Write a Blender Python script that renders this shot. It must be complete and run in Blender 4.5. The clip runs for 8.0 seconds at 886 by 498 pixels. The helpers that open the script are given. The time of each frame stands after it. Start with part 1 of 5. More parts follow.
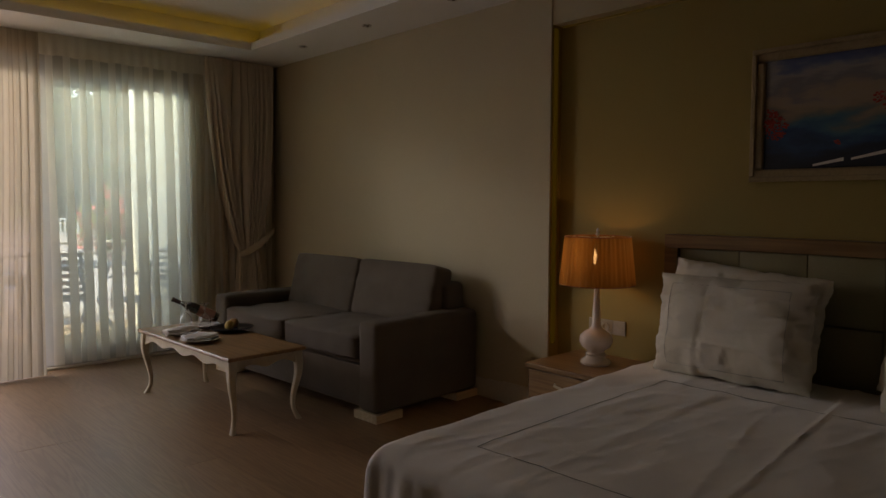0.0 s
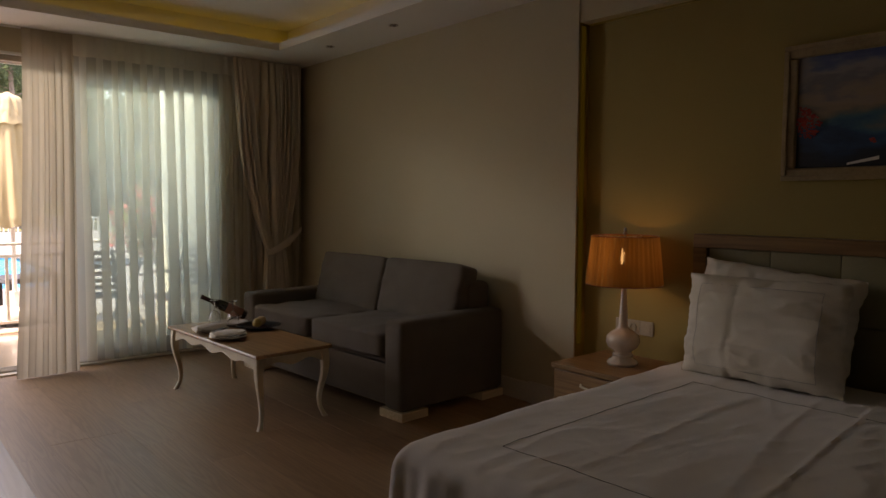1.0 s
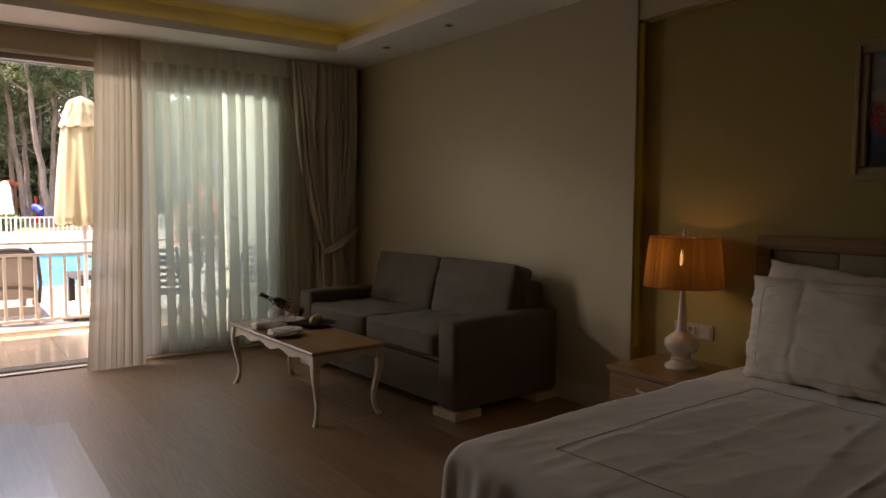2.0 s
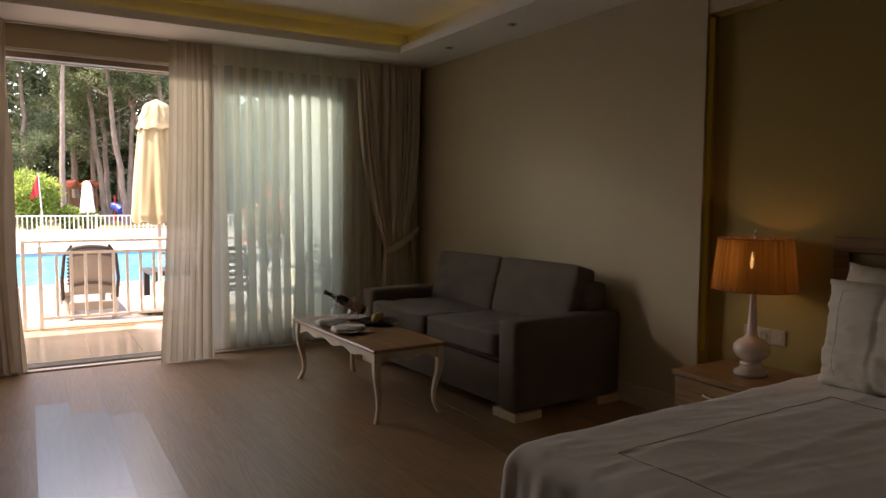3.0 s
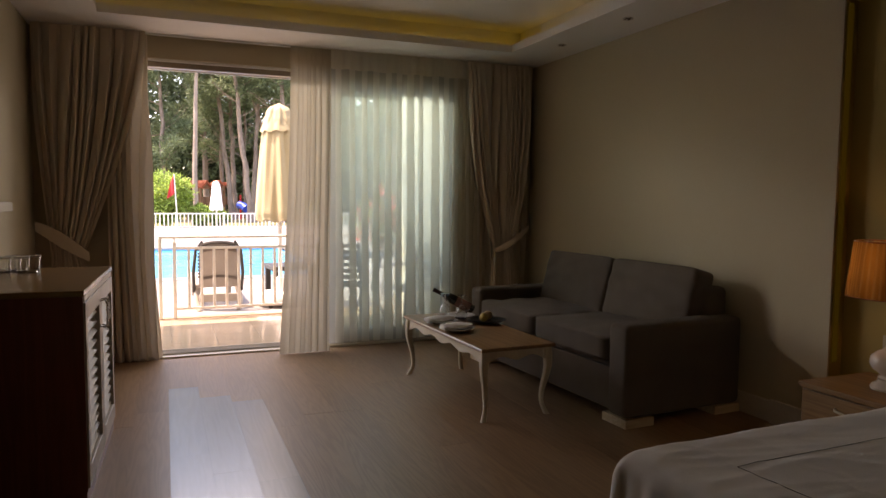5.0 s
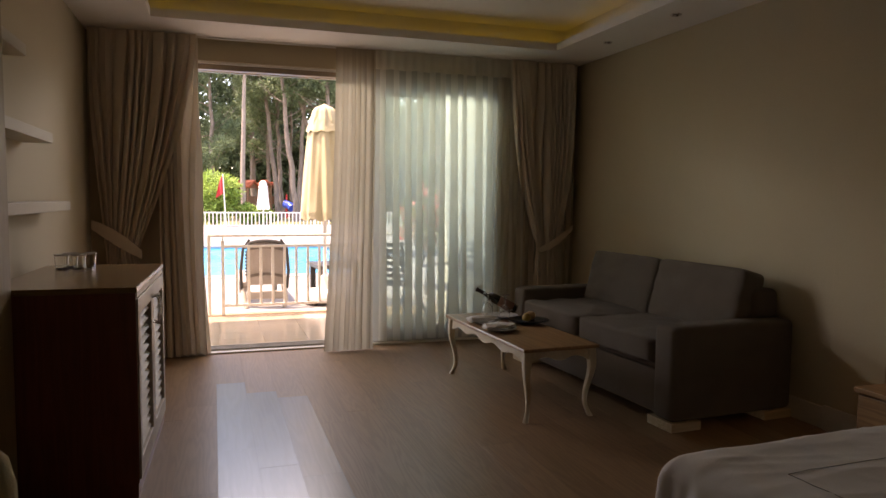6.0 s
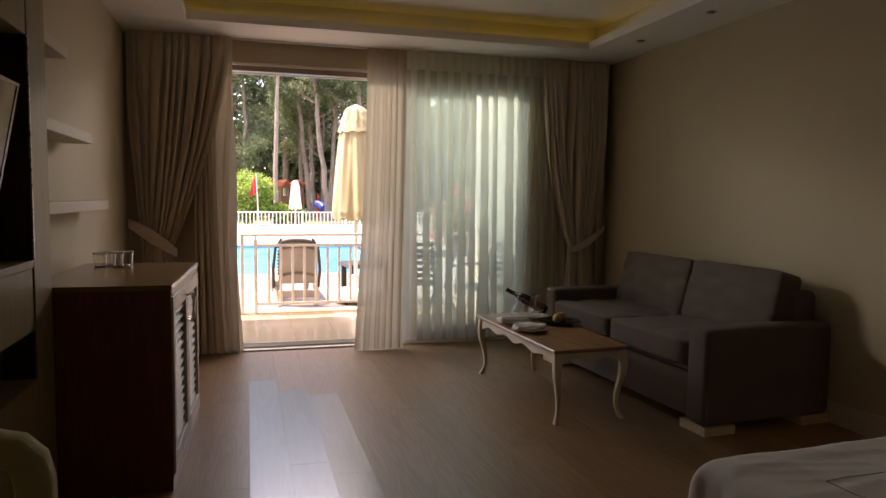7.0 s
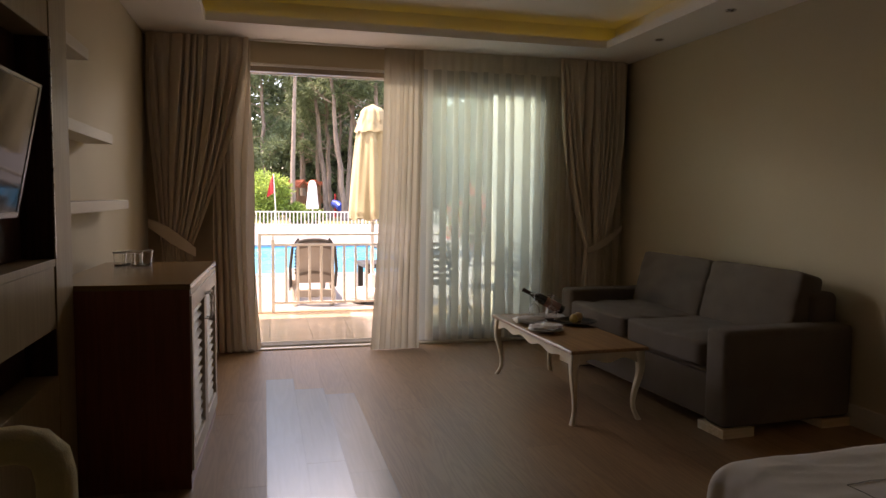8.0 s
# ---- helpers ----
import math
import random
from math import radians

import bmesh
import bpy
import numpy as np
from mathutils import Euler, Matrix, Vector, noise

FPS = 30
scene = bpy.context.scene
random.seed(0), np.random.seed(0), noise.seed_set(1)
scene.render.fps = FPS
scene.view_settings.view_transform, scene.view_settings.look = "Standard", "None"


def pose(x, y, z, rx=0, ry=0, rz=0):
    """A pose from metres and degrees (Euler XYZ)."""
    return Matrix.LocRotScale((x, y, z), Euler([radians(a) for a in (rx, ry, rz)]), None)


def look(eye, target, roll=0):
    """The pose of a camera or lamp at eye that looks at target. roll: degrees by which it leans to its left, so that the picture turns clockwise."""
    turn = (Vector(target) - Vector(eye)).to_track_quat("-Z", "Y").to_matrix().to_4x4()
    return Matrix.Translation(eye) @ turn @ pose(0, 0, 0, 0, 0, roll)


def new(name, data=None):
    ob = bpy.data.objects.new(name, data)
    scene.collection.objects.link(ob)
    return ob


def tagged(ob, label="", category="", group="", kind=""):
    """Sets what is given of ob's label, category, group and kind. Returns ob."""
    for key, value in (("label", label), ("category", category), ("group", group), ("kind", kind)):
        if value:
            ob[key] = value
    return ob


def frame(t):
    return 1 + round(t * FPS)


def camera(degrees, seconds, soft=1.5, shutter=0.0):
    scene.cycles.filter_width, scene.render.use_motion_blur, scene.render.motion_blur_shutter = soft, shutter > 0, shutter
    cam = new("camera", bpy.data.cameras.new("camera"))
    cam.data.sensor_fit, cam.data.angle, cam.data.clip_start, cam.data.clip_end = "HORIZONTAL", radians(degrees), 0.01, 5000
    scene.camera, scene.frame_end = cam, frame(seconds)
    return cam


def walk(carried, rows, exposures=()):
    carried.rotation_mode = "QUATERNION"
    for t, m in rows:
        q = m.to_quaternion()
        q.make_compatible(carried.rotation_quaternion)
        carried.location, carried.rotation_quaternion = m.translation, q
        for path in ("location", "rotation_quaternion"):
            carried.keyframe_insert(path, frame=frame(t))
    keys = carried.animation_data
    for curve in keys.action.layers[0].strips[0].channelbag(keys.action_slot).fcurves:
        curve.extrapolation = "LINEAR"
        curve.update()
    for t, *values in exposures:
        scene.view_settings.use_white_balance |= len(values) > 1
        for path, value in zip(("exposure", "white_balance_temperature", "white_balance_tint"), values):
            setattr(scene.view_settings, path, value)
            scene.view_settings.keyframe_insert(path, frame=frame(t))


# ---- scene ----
EXPO = ((0.0, 2.72, 8750, 29), (8.0, 2.72, 8750, 29))
# camera: it turns on a tripod head, 1.33 m above the floor
cam = camera(65.46, 8.0)
EYE = 1.33
ROWS = [
    (0.0, -42.806, -3.842, -0.168),
    (0.5, -42.047, -3.887, -0.160),
    (1.0, -40.655, -3.925, -0.206),
    (1.5, -38.571, -3.940, -0.227),
    (3.0, -31.040, -4.013, -0.384),
    (3.5, -28.642, -4.047, -0.397),
    (4.0, -26.326, -4.087, -0.438),
    (4.5, -24.071, -4.105, -0.465),
    (6.0, -18.381, -4.216, -0.536),
    (6.5, -16.978, -4.237, -0.529),
    (7.0, -15.856, -4.249, -0.608),
    (7.5, -15.014, -4.256, -0.618),
    (8.0, -14.498, -4.276, -0.638),
]
walk(cam, [(t, pose(0, 0, EYE, 90 + pitch, roll, yaw)) for t, yaw, pitch, roll in ROWS], EXPO)

# ---- world and large lights ----
SUN = Vector((-0.45, 0.11, 1.0)).normalized()
world = bpy.data.worlds.new("world")
scene.world = world
world.use_nodes = True
wn = world.node_tree.nodes
sky = wn.new("ShaderNodeTexSky")
sky.sky_type = "NISHITA"
sky.sun_disc = False
sky.sun_elevation = math.asin(SUN.z)
sky.sun_rotation = math.atan2(SUN.x, SUN.y)
wn["Background"].inputs[1].default_value = 0.15
world.node_tree.links.new(sky.outputs[0], wn["Background"].inputs[0])
sun_data = bpy.data.lights.new("sun", "SUN")
sun_data.energy, sun_data.angle, sun_data.color = 2.25, radians(0.5), (1.0, 0.95, 0.87)
sun = new("sun", sun_data)
sun.matrix_world = look(SUN * 40, (0, 0, 0))
# area lamp added out of view in the terrace's opening, for sky light between roof and treetops
fill_data = bpy.data.lights.new("terrace_fill", "AREA")
fill_data.shape, fill_data.size, fill_data.size_y = "RECTANGLE", 4.4, 0.24
fill_data.energy, fill_data.color = 15.5, (0.84, 0.92, 1.0)
new("terrace_fill", fill_data).matrix_world = look((0.3, 7.93, 2.83), (0.6, 2.0, 0.6))


# ---- materials ----
def mat(name, a, b=None, scale=8.0, rough=0.6, metal=0.0, bump=0.0, bscale=60.0, stretch=(1, 1, 1), spec=0.5, sheen=0.0, shift=False, coat=0.0, fine=0.35):
    """Two-scale mottled surface: a large and a small noise mix colour a and b, and the small one gives relief."""
    m = bpy.data.materials.new(name)
    m.use_nodes = True
    n, l = m.node_tree.nodes, m.node_tree.links
    p = n["Principled BSDF"]
    b = b or tuple(c * 0.86 for c in a)
    co = n.new("ShaderNodeTexCoord")
    mp = n.new("ShaderNodeMapping")
    mp.inputs["Scale"].default_value = stretch
    l.new(co.outputs["Object"], mp.inputs["Vector"])
    if shift:
        oi = n.new("ShaderNodeObjectInfo")
        mu = n.new("ShaderNodeMath")
        mu.operation = "MULTIPLY"
        mu.inputs[1].default_value = 37.0
        l.new(oi.outputs["Random"], mu.inputs[0])
        l.new(mu.outputs[0], mp.inputs["Location"])
    big, small = n.new("ShaderNodeTexNoise"), n.new("ShaderNodeTexNoise")
    for t, s, d in ((big, scale, 4), (small, bscale, 3)):
        t.inputs["Scale"].default_value, t.inputs["Detail"].default_value = s, d
        l.new(mp.outputs[0], t.inputs["Vector"])
    add = n.new("ShaderNodeMix")
    add.data_type = "FLOAT"
    add.inputs[0].default_value = fine
    l.new(big.outputs["Fac"], add.inputs[2])
    l.new(small.outputs["Fac"], add.inputs[3])
    ramp = n.new("ShaderNodeValToRGB")
    ramp.color_ramp.elements[0].position, ramp.color_ramp.elements[1].position = 0.36, 0.64
    ramp.color_ramp.elements[0].color, ramp.color_ramp.elements[1].color = (*b, 1), (*a, 1)
    l.new(add.outputs[0], ramp.inputs[0])
    l.new(ramp.outputs[0], p.inputs["Base Color"])
    rr = n.new("ShaderNodeMapRange")
    rr.inputs[3].default_value, rr.inputs[4].default_value = max(rough - 0.07, 0.02), min(rough + 0.07, 1)
    l.new(big.outputs["Fac"], rr.inputs[0])
    l.new(rr.outputs[0], p.inputs["Roughness"])
    p.inputs["Metallic"].default_value = metal
    p.inputs["Specular IOR Level"].default_value = spec
    p.inputs["Sheen Weight"].default_value = sheen
    p.inputs["Coat Weight"].default_value = coat
    p.inputs["Coat Roughness"].default_value = 0.15
    if bump:
        bp = n.new("ShaderNodeBump")
        bp.inputs["Strength"].default_value, bp.inputs["Distance"].default_value = bump, 0.01
        l.new(small.outputs["Fac"], bp.inputs["Height"])
        l.new(bp.outputs[0], p.inputs["Normal"])
    return m


def wood(name, a, b, rough=0.4, axis=1, shift=False, coat=0.0, bump=0.15, vary=0.0, coat_rough=0.18, warp=0.0, fibre=1.0, ring=0.22, fine=9.0, count=55.0):
    """Grain drawn out along one axis, with cathedral rings and, where wanted, a tone for each piece."""
    m = bpy.data.materials.new(name)
    m.use_nodes = True
    n, l = m.node_tree.nodes, m.node_tree.links
    p = n["Principled BSDF"]
    co, mp = n.new("ShaderNodeTexCoord"), n.new("ShaderNodeMapping")
    st = [9.0, 9.0, 9.0]
    st[axis] = 0.55
    mp.inputs["Scale"].default_value = st
    l.new(co.outputs["Object"], mp.inputs["Vector"])
    oi = n.new("ShaderNodeObjectInfo")
    if shift:
        mu = n.new("ShaderNodeMath")
        mu.operation = "MULTIPLY"
        mu.inputs[1].default_value = 53.0
        l.new(oi.outputs["Random"], mu.inputs[0])
        l.new(mu.outputs[0], mp.inputs["Location"])
    wob = n.new("ShaderNodeTexNoise")
    wob.inputs["Scale"].default_value, wob.inputs["Detail"].default_value = 0.9, 3
    l.new(mp.outputs[0], wob.inputs["Vector"])
    rings = n.new("ShaderNodeMath")
    rings.operation = "MULTIPLY"
    rings.inputs[1].default_value = count
    l.new(wob.outputs["Fac"], rings.inputs[0])
    sn = n.new("ShaderNodeMath")
    sn.operation = "SINE"
    l.new(rings.outputs[0], sn.inputs[0])
    fib = n.new("ShaderNodeTexNoise")
    fib.inputs["Scale"].default_value, fib.inputs["Detail"].default_value = fine, 3
    l.new(mp.outputs[0], fib.inputs["Vector"])
    mix = n.new("ShaderNodeMath")
    mix.operation = "MULTIPLY_ADD"
    mix.inputs[1].default_value = ring
    fw = n.new("ShaderNodeMath")
    fw.operation = "MULTIPLY_ADD"
    fw.inputs[1].default_value, fw.inputs[2].default_value = fibre, 0.5 - 0.5 * fibre
    l.new(fib.outputs["Fac"], fw.inputs[0])
    l.new(sn.outputs[0], mix.inputs[0])
    l.new(fw.outputs[0], mix.inputs[2])
    ramp = n.new("ShaderNodeValToRGB")
    ramp.color_ramp.elements[0].position, ramp.color_ramp.elements[1].position = 0.22, 0.78
    ramp.color_ramp.elements[0].color, ramp.color_ramp.elements[1].color = (*b, 1), (*a, 1)
    l.new(mix.outputs[0], ramp.inputs[0])
    hsv = n.new("ShaderNodeHueSaturation")
    val = n.new("ShaderNodeMapRange")
    val.inputs[3].default_value, val.inputs[4].default_value = 1 - vary, 1 + vary
    l.new(oi.outputs["Random"], val.inputs[0])
    l.new(val.outputs[0], hsv.inputs["Value"])
    l.new(ramp.outputs[0], hsv.inputs["Color"])
    l.new(hsv.outputs[0], p.inputs["Base Color"])
    rr = n.new("ShaderNodeMapRange")
    rr.inputs[3].default_value, rr.inputs[4].default_value = rough - 0.02, rough + 0.03
    l.new(wob.outputs["Fac"], rr.inputs[0])
    l.new(rr.outputs[0], p.inputs["Roughness"])
    p.inputs["Coat Weight"].default_value, p.inputs["Coat Roughness"].default_value = coat, coat_rough
    bp = n.new("ShaderNodeBump")
    bp.inputs["Strength"].default_value, bp.inputs["Distance"].default_value = bump, 0.004
    l.new(mix.outputs[0], bp.inputs["Height"])
    l.new(bp.outputs[0], p.inputs["Normal"])
    if warp:
        # slow cupping of the board, which bends its reflections
        wv, b2 = n.new("ShaderNodeTexNoise"), n.new("ShaderNodeBump")
        wv.inputs["Scale"].default_value, wv.inputs["Detail"].default_value = 0.5, 2
        l.new(mp.outputs[0], wv.inputs["Vector"])
        b2.inputs["Strength"].default_value, b2.inputs["Distance"].default_value = warp, 0.02
        l.new(wv.outputs["Fac"], b2.inputs["Height"])
        l.new(bp.outputs[0], b2.inputs["Normal"])
        l.new(b2.outputs[0], p.inputs["Normal"])
        l.new(b2.outputs[0], p.inputs["Coat Normal"])
    return m


def glow(name, colour, strength):
    m = bpy.data.materials.new(name)
    m.use_nodes = True
    p = m.node_tree.nodes["Principled BSDF"]
    p.inputs["Base Color"].default_value = (*(c * 0.08 for c in colour), 1)
    p.inputs["Emission Color"].default_value = (*colour, 1)
    p.inputs["Emission Strength"].default_value = strength
    return m


def thin(name, colour, see, share=0.55, scale=5.0, stretch=(1, 1, 1), deep=0.88):
    """Cloth that lets light through: a share of open weave, the rest part translucent and part diffuse."""
    m = bpy.data.materials.new(name)
    m.use_nodes = True
    n, l = m.node_tree.nodes, m.node_tree.links
    n.remove(n["Principled BSDF"])
    out = n["Material Output"]
    dif, tra, clear = n.new("ShaderNodeBsdfDiffuse"), n.new("ShaderNodeBsdfTranslucent"), n.new("ShaderNodeBsdfTransparent")
    co, noi, ramp = n.new("ShaderNodeTexCoord"), n.new("ShaderNodeTexNoise"), n.new("ShaderNodeValToRGB")
    noi.inputs["Scale"].default_value, noi.inputs["Detail"].default_value = scale, 4
    mp = n.new("ShaderNodeMapping")
    mp.inputs["Scale"].default_value = stretch
    l.new(co.outputs["Object"], mp.inputs["Vector"])
    l.new(mp.outputs[0], noi.inputs["Vector"])
    ramp.color_ramp.elements[0].color = (*(c * deep for c in colour), 1)
    ramp.color_ramp.elements[1].color = (*colour, 1)
    l.new(noi.outputs["Fac"], ramp.inputs[0])
    l.new(ramp.outputs[0], dif.inputs[0])
    l.new(ramp.outputs[0], tra.inputs[0])
    half, whole = n.new("ShaderNodeMixShader"), n.new("ShaderNodeMixShader")
    half.inputs[0].default_value = share
    l.new(dif.outputs[0], half.inputs[1])
    l.new(tra.outputs[0], half.inputs[2])
    whole.inputs[0].default_value = see
    l.new(half.outputs[0], whole.inputs[1])
    l.new(clear.outputs[0], whole.inputs[2])
    l.new(whole.outputs[0], out.inputs[0])
    return m


def glass(name, tint=(1, 1, 1), ior=1.45, rough=0.0):
    m = bpy.data.materials.new(name)
    m.use_nodes = True
    p = m.node_tree.nodes["Principled BSDF"]
    p.inputs["Base Color"].default_value = (*tint, 1)
    p.inputs["Transmission Weight"].default_value, p.inputs["IOR"].default_value, p.inputs["Roughness"].default_value = 1, ior, rough
    return m


def pane_glass(name, tint):
    """A clear flat pane: tinted see-through sheet with a mirror gloss that grows at a slant."""
    m = bpy.data.materials.new(name)
    m.use_nodes = True
    n, l = m.node_tree.nodes, m.node_tree.links
    n.remove(n["Principled BSDF"])
    clear, gloss, fr, mx = n.new("ShaderNodeBsdfTransparent"), n.new("ShaderNodeBsdfGlossy"), n.new("ShaderNodeFresnel"), n.new("ShaderNodeMixShader")
    clear.inputs[0].default_value = (*tint, 1)
    gloss.inputs["Roughness"].default_value = 0.0
    fr.inputs["IOR"].default_value = 1.45
    l.new(fr.outputs[0], mx.inputs[0])
    l.new(clear.outputs[0], mx.inputs[1])
    l.new(gloss.outputs[0], mx.inputs[2])
    l.new(mx.outputs[0], n["Material Output"].inputs[0])
    return m


def leafy(name, a, b):
    m = mat(name, a, b, 1.2, 0.6, bscale=9)
    n, l = m.node_tree.nodes, m.node_tree.links
    p, out = n["Principled BSDF"], n["Material Output"]
    geo, hsv, ramp = n.new("ShaderNodeNewGeometry"), n.new("ShaderNodeHueSaturation"), n["Color Ramp"]
    val = n.new("ShaderNodeMapRange")
    val.inputs[3].default_value, val.inputs[4].default_value = 0.55, 1.5
    l.new(geo.outputs["Random Per Island"], val.inputs[0])
    l.new(val.outputs[0], hsv.inputs["Value"])
    l.new(ramp.outputs[0], hsv.inputs["Color"])
    l.new(hsv.outputs[0], p.inputs["Base Color"])
    tr, mx = n.new("ShaderNodeBsdfTranslucent"), n.new("ShaderNodeMixShader")
    l.new(hsv.outputs[0], tr.inputs[0])
    mx.inputs[0].default_value = 0.4
    l.new(p.outputs[0], mx.inputs[1])
    l.new(tr.outputs[0], mx.inputs[2])
    l.new(mx.outputs[0], out.inputs[0])
    return m


# unseen rear wall: dark and far back, so less light bounces forward
REARWALL = mat("dark_unseen_wall", (0.20, 0.155, 0.10), (0.17, 0.13, 0.085), 1.3, 0.75, bump=0.05, bscale=160)
WALL = mat("wall_paint", (0.54, 0.455, 0.308), (0.503, 0.421, 0.281), 1.3, 0.75, bump=0.05, bscale=160)
NICHE = mat("niche_paint", (0.345, 0.255, 0.080), (0.31, 0.226, 0.069), 1.1, 0.75, bump=0.05, bscale=160)
WHITE = mat("ceiling_paint", (0.85, 0.83, 0.79), (0.81, 0.79, 0.75), 1.0, 0.8, bump=0.04, bscale=140)
SKIRT = mat("skirting_paint", (0.66, 0.60, 0.50), (0.58, 0.52, 0.43), 4, 0.4)
LIPWHITE = mat("shelf_lacquer", (0.54, 0.47, 0.355), (0.50, 0.435, 0.325), 3, 0.45)
FLOORWOOD = wood("oak_laminate", (0.310, 0.187, 0.100), (0.225, 0.133, 0.070), 0.42, 1, shift=True, coat=0.10, bump=0.015, vary=0.10, coat_rough=0.20, fibre=0.20, ring=0.15, count=95.0, fine=24.0)
FLOORWOOD.node_tree.nodes["Principled BSDF"].inputs["Specular IOR Level"].default_value = 0.38
# greyer, glossier planks: part of the door's reflection is put into their colour
FLOORGLARE = wood("door_glare_laminate", (0.185, 0.170, 0.155), (0.140, 0.127, 0.114), 0.29, 1, shift=True, coat=0.46, bump=0.015, vary=0.30, coat_rough=0.22, warp=0.26, fibre=0.4, ring=0.12, fine=24.0)
FLOORHALFGLARE = wood("half_door_glare_laminate", (0.195, 0.160, 0.140), (0.15, 0.12, 0.104), 0.36, 1, shift=True, coat=0.32, bump=0.015, vary=0.12, coat_rough=0.24, warp=0.22, fibre=0.4, ring=0.14, fine=24.0)
JOINT = mat("joint_dirt", (0.035, 0.022, 0.015), (0.02, 0.012, 0.008), 20, 0.9)
TOPWOOD = wood("table_top_veneer", (0.34, 0.19, 0.085), (0.24, 0.125, 0.055), 0.35, 1, coat=0.2, bump=0.06)
CREAM = mat("cream_lacquer", (0.68, 0.595, 0.435), (0.57, 0.485, 0.335), 6, 0.4, bump=0.05)
SOFA = mat("taupe_weave", (0.150, 0.121, 0.096), (0.120, 0.096, 0.076), 5, 0.95, bump=0.5, bscale=420, sheen=0.08, spec=0.2)
FOOTWOOD = wood("pale_foot_wood", (0.62, 0.50, 0.33), (0.52, 0.40, 0.25), 0.45, 0)
LINEN = mat("white_linen", (0.89, 0.855, 0.81), (0.83, 0.795, 0.75), 3, 0.85, bump=0.15, bscale=300, sheen=0.1, spec=0.2)
# linen made darker and warmer: shade and lamp glow on the pillows, as colour
PILLOW = mat("lamp_warmed_pillow_linen", (0.70, 0.635, 0.535), (0.645, 0.585, 0.49), 3, 0.85, bump=0.2, bscale=220, sheen=0.1, spec=0.2)
STITCH = mat("grey_stitching", (0.40, 0.37, 0.34), (0.34, 0.31, 0.29), 30, 0.9)
PAD = mat("padded_leatherette", (0.27, 0.235, 0.125), (0.23, 0.20, 0.105), 5, 0.55, bump=0.2, bscale=200)
DARKWOOD = wood("red_brown_veneer", (0.27, 0.078, 0.050), (0.21, 0.060, 0.038), 0.3, 2, coat=0.15, bump=0.03)
CABTOP = wood("cabinet_top_veneer", (0.35, 0.21, 0.090), (0.27, 0.155, 0.064), 0.26, 0, coat=0.3, bump=0.04)
HEADWOOD = wood("headboard_veneer", (0.27, 0.15, 0.062), (0.20, 0.105, 0.042), 0.4, 1, bump=0.05)
UNITWOOD = wood("beige_oak_veneer", (0.31, 0.225, 0.115), (0.26, 0.185, 0.092), 0.45, 2, bump=0.06)
WENGE = wood("wenge_veneer", (0.075, 0.028, 0.022), (0.045, 0.016, 0.012), 0.4, 2, bump=0.05)
LOUVRE = mat("louvre_paint", (0.62, 0.56, 0.46), (0.54, 0.48, 0.39), 7, 0.4)
STEEL = mat("brushed_steel", (0.62, 0.60, 0.57), (0.5, 0.48, 0.46), 30, 0.28, 1.0)
BLACK = mat("black_plastic", (0.012, 0.012, 0.013), (0.008, 0.008, 0.009), 20, 0.25)
SCREEN = mat("tv_screen", (0.006, 0.006, 0.007), (0.005, 0.005, 0.006), 2, 0.05, spec=0.02, coat=0.0)
PORCELAIN = mat("glazed_ceramic", (0.72, 0.60, 0.50), (0.66, 0.54, 0.44), 4, 0.15, coat=0.5)
REDPAINT = mat("red_oil_paint", (0.48, 0.040, 0.028), (0.22, 0.02, 0.015), 60, 0.5, bump=0.3, bscale=120)
GILT = mat("painted_picture_moulding", (0.36, 0.265, 0.15), (0.27, 0.195, 0.105), 14, 0.4, bump=0.1)
NIGHTWOOD = wood("nightstand_oak", (0.33, 0.19, 0.085), (0.23, 0.125, 0.055), 0.38, 1, bump=0.05)
PLATE = mat("white_porcelain", (0.78, 0.76, 0.72), (0.72, 0.70, 0.66), 8, 0.12, coat=0.5)
SLATE = mat("dark_glazed_dish", (0.03, 0.035, 0.045), (0.02, 0.022, 0.03), 10, 0.2)
NAPKIN = mat("napkin_cotton", (0.84, 0.82, 0.79), (0.78, 0.76, 0.73), 12, 0.9, bump=0.1, bscale=250)
LEMON = mat("lemon_rind", (0.55, 0.38, 0.09), (0.45, 0.29, 0.06), 20, 0.45, bump=0.3, bscale=150)
PEACH = mat("peach_skin", (0.42, 0.24, 0.10), (0.50, 0.32, 0.14), 20, 0.5)
BOTTLE = mat("dark_bottle_glass", (0.010, 0.014, 0.008), (0.008, 0.010, 0.006), 5, 0.05, coat=1.0)
FOIL = mat("red_capsule_foil", (0.05, 0.012, 0.012), (0.03, 0.008, 0.008), 20, 0.3, 0.5)
PAPER = mat("wine_label_paper", (0.33, 0.16, 0.11), (0.27, 0.12, 0.08), 20, 0.7)
CLEAR = glass("drinking_glass", (0.97, 0.98, 0.98))
PANE = pane_glass("green_tinted_pane", (0.92, 0.98, 0.96))
ALU = mat("door_profile", (0.50, 0.45, 0.40), (0.42, 0.38, 0.33), 10, 0.45)
HEADSHADE = mat("head_profile_shade", (0.40, 0.32, 0.24), (0.34, 0.27, 0.20), 10, 0.5)
ALUWHITE = mat("white_door_profile", (0.83, 0.81, 0.77), (0.78, 0.76, 0.72), 10, 0.4)
SHADE = thin("pleated_silk_shade", (0.56, 0.295, 0.10), 0.04, 0.52, 15.0, (1, 1, 0.02), 0.28)
SHEER = thin("white_voile", (0.96, 0.935, 0.865), 0.48, 0.74)
VOILETOP = thin("voile_top_brightener", (0.95, 0.90, 0.78), 0.20, 0.32)
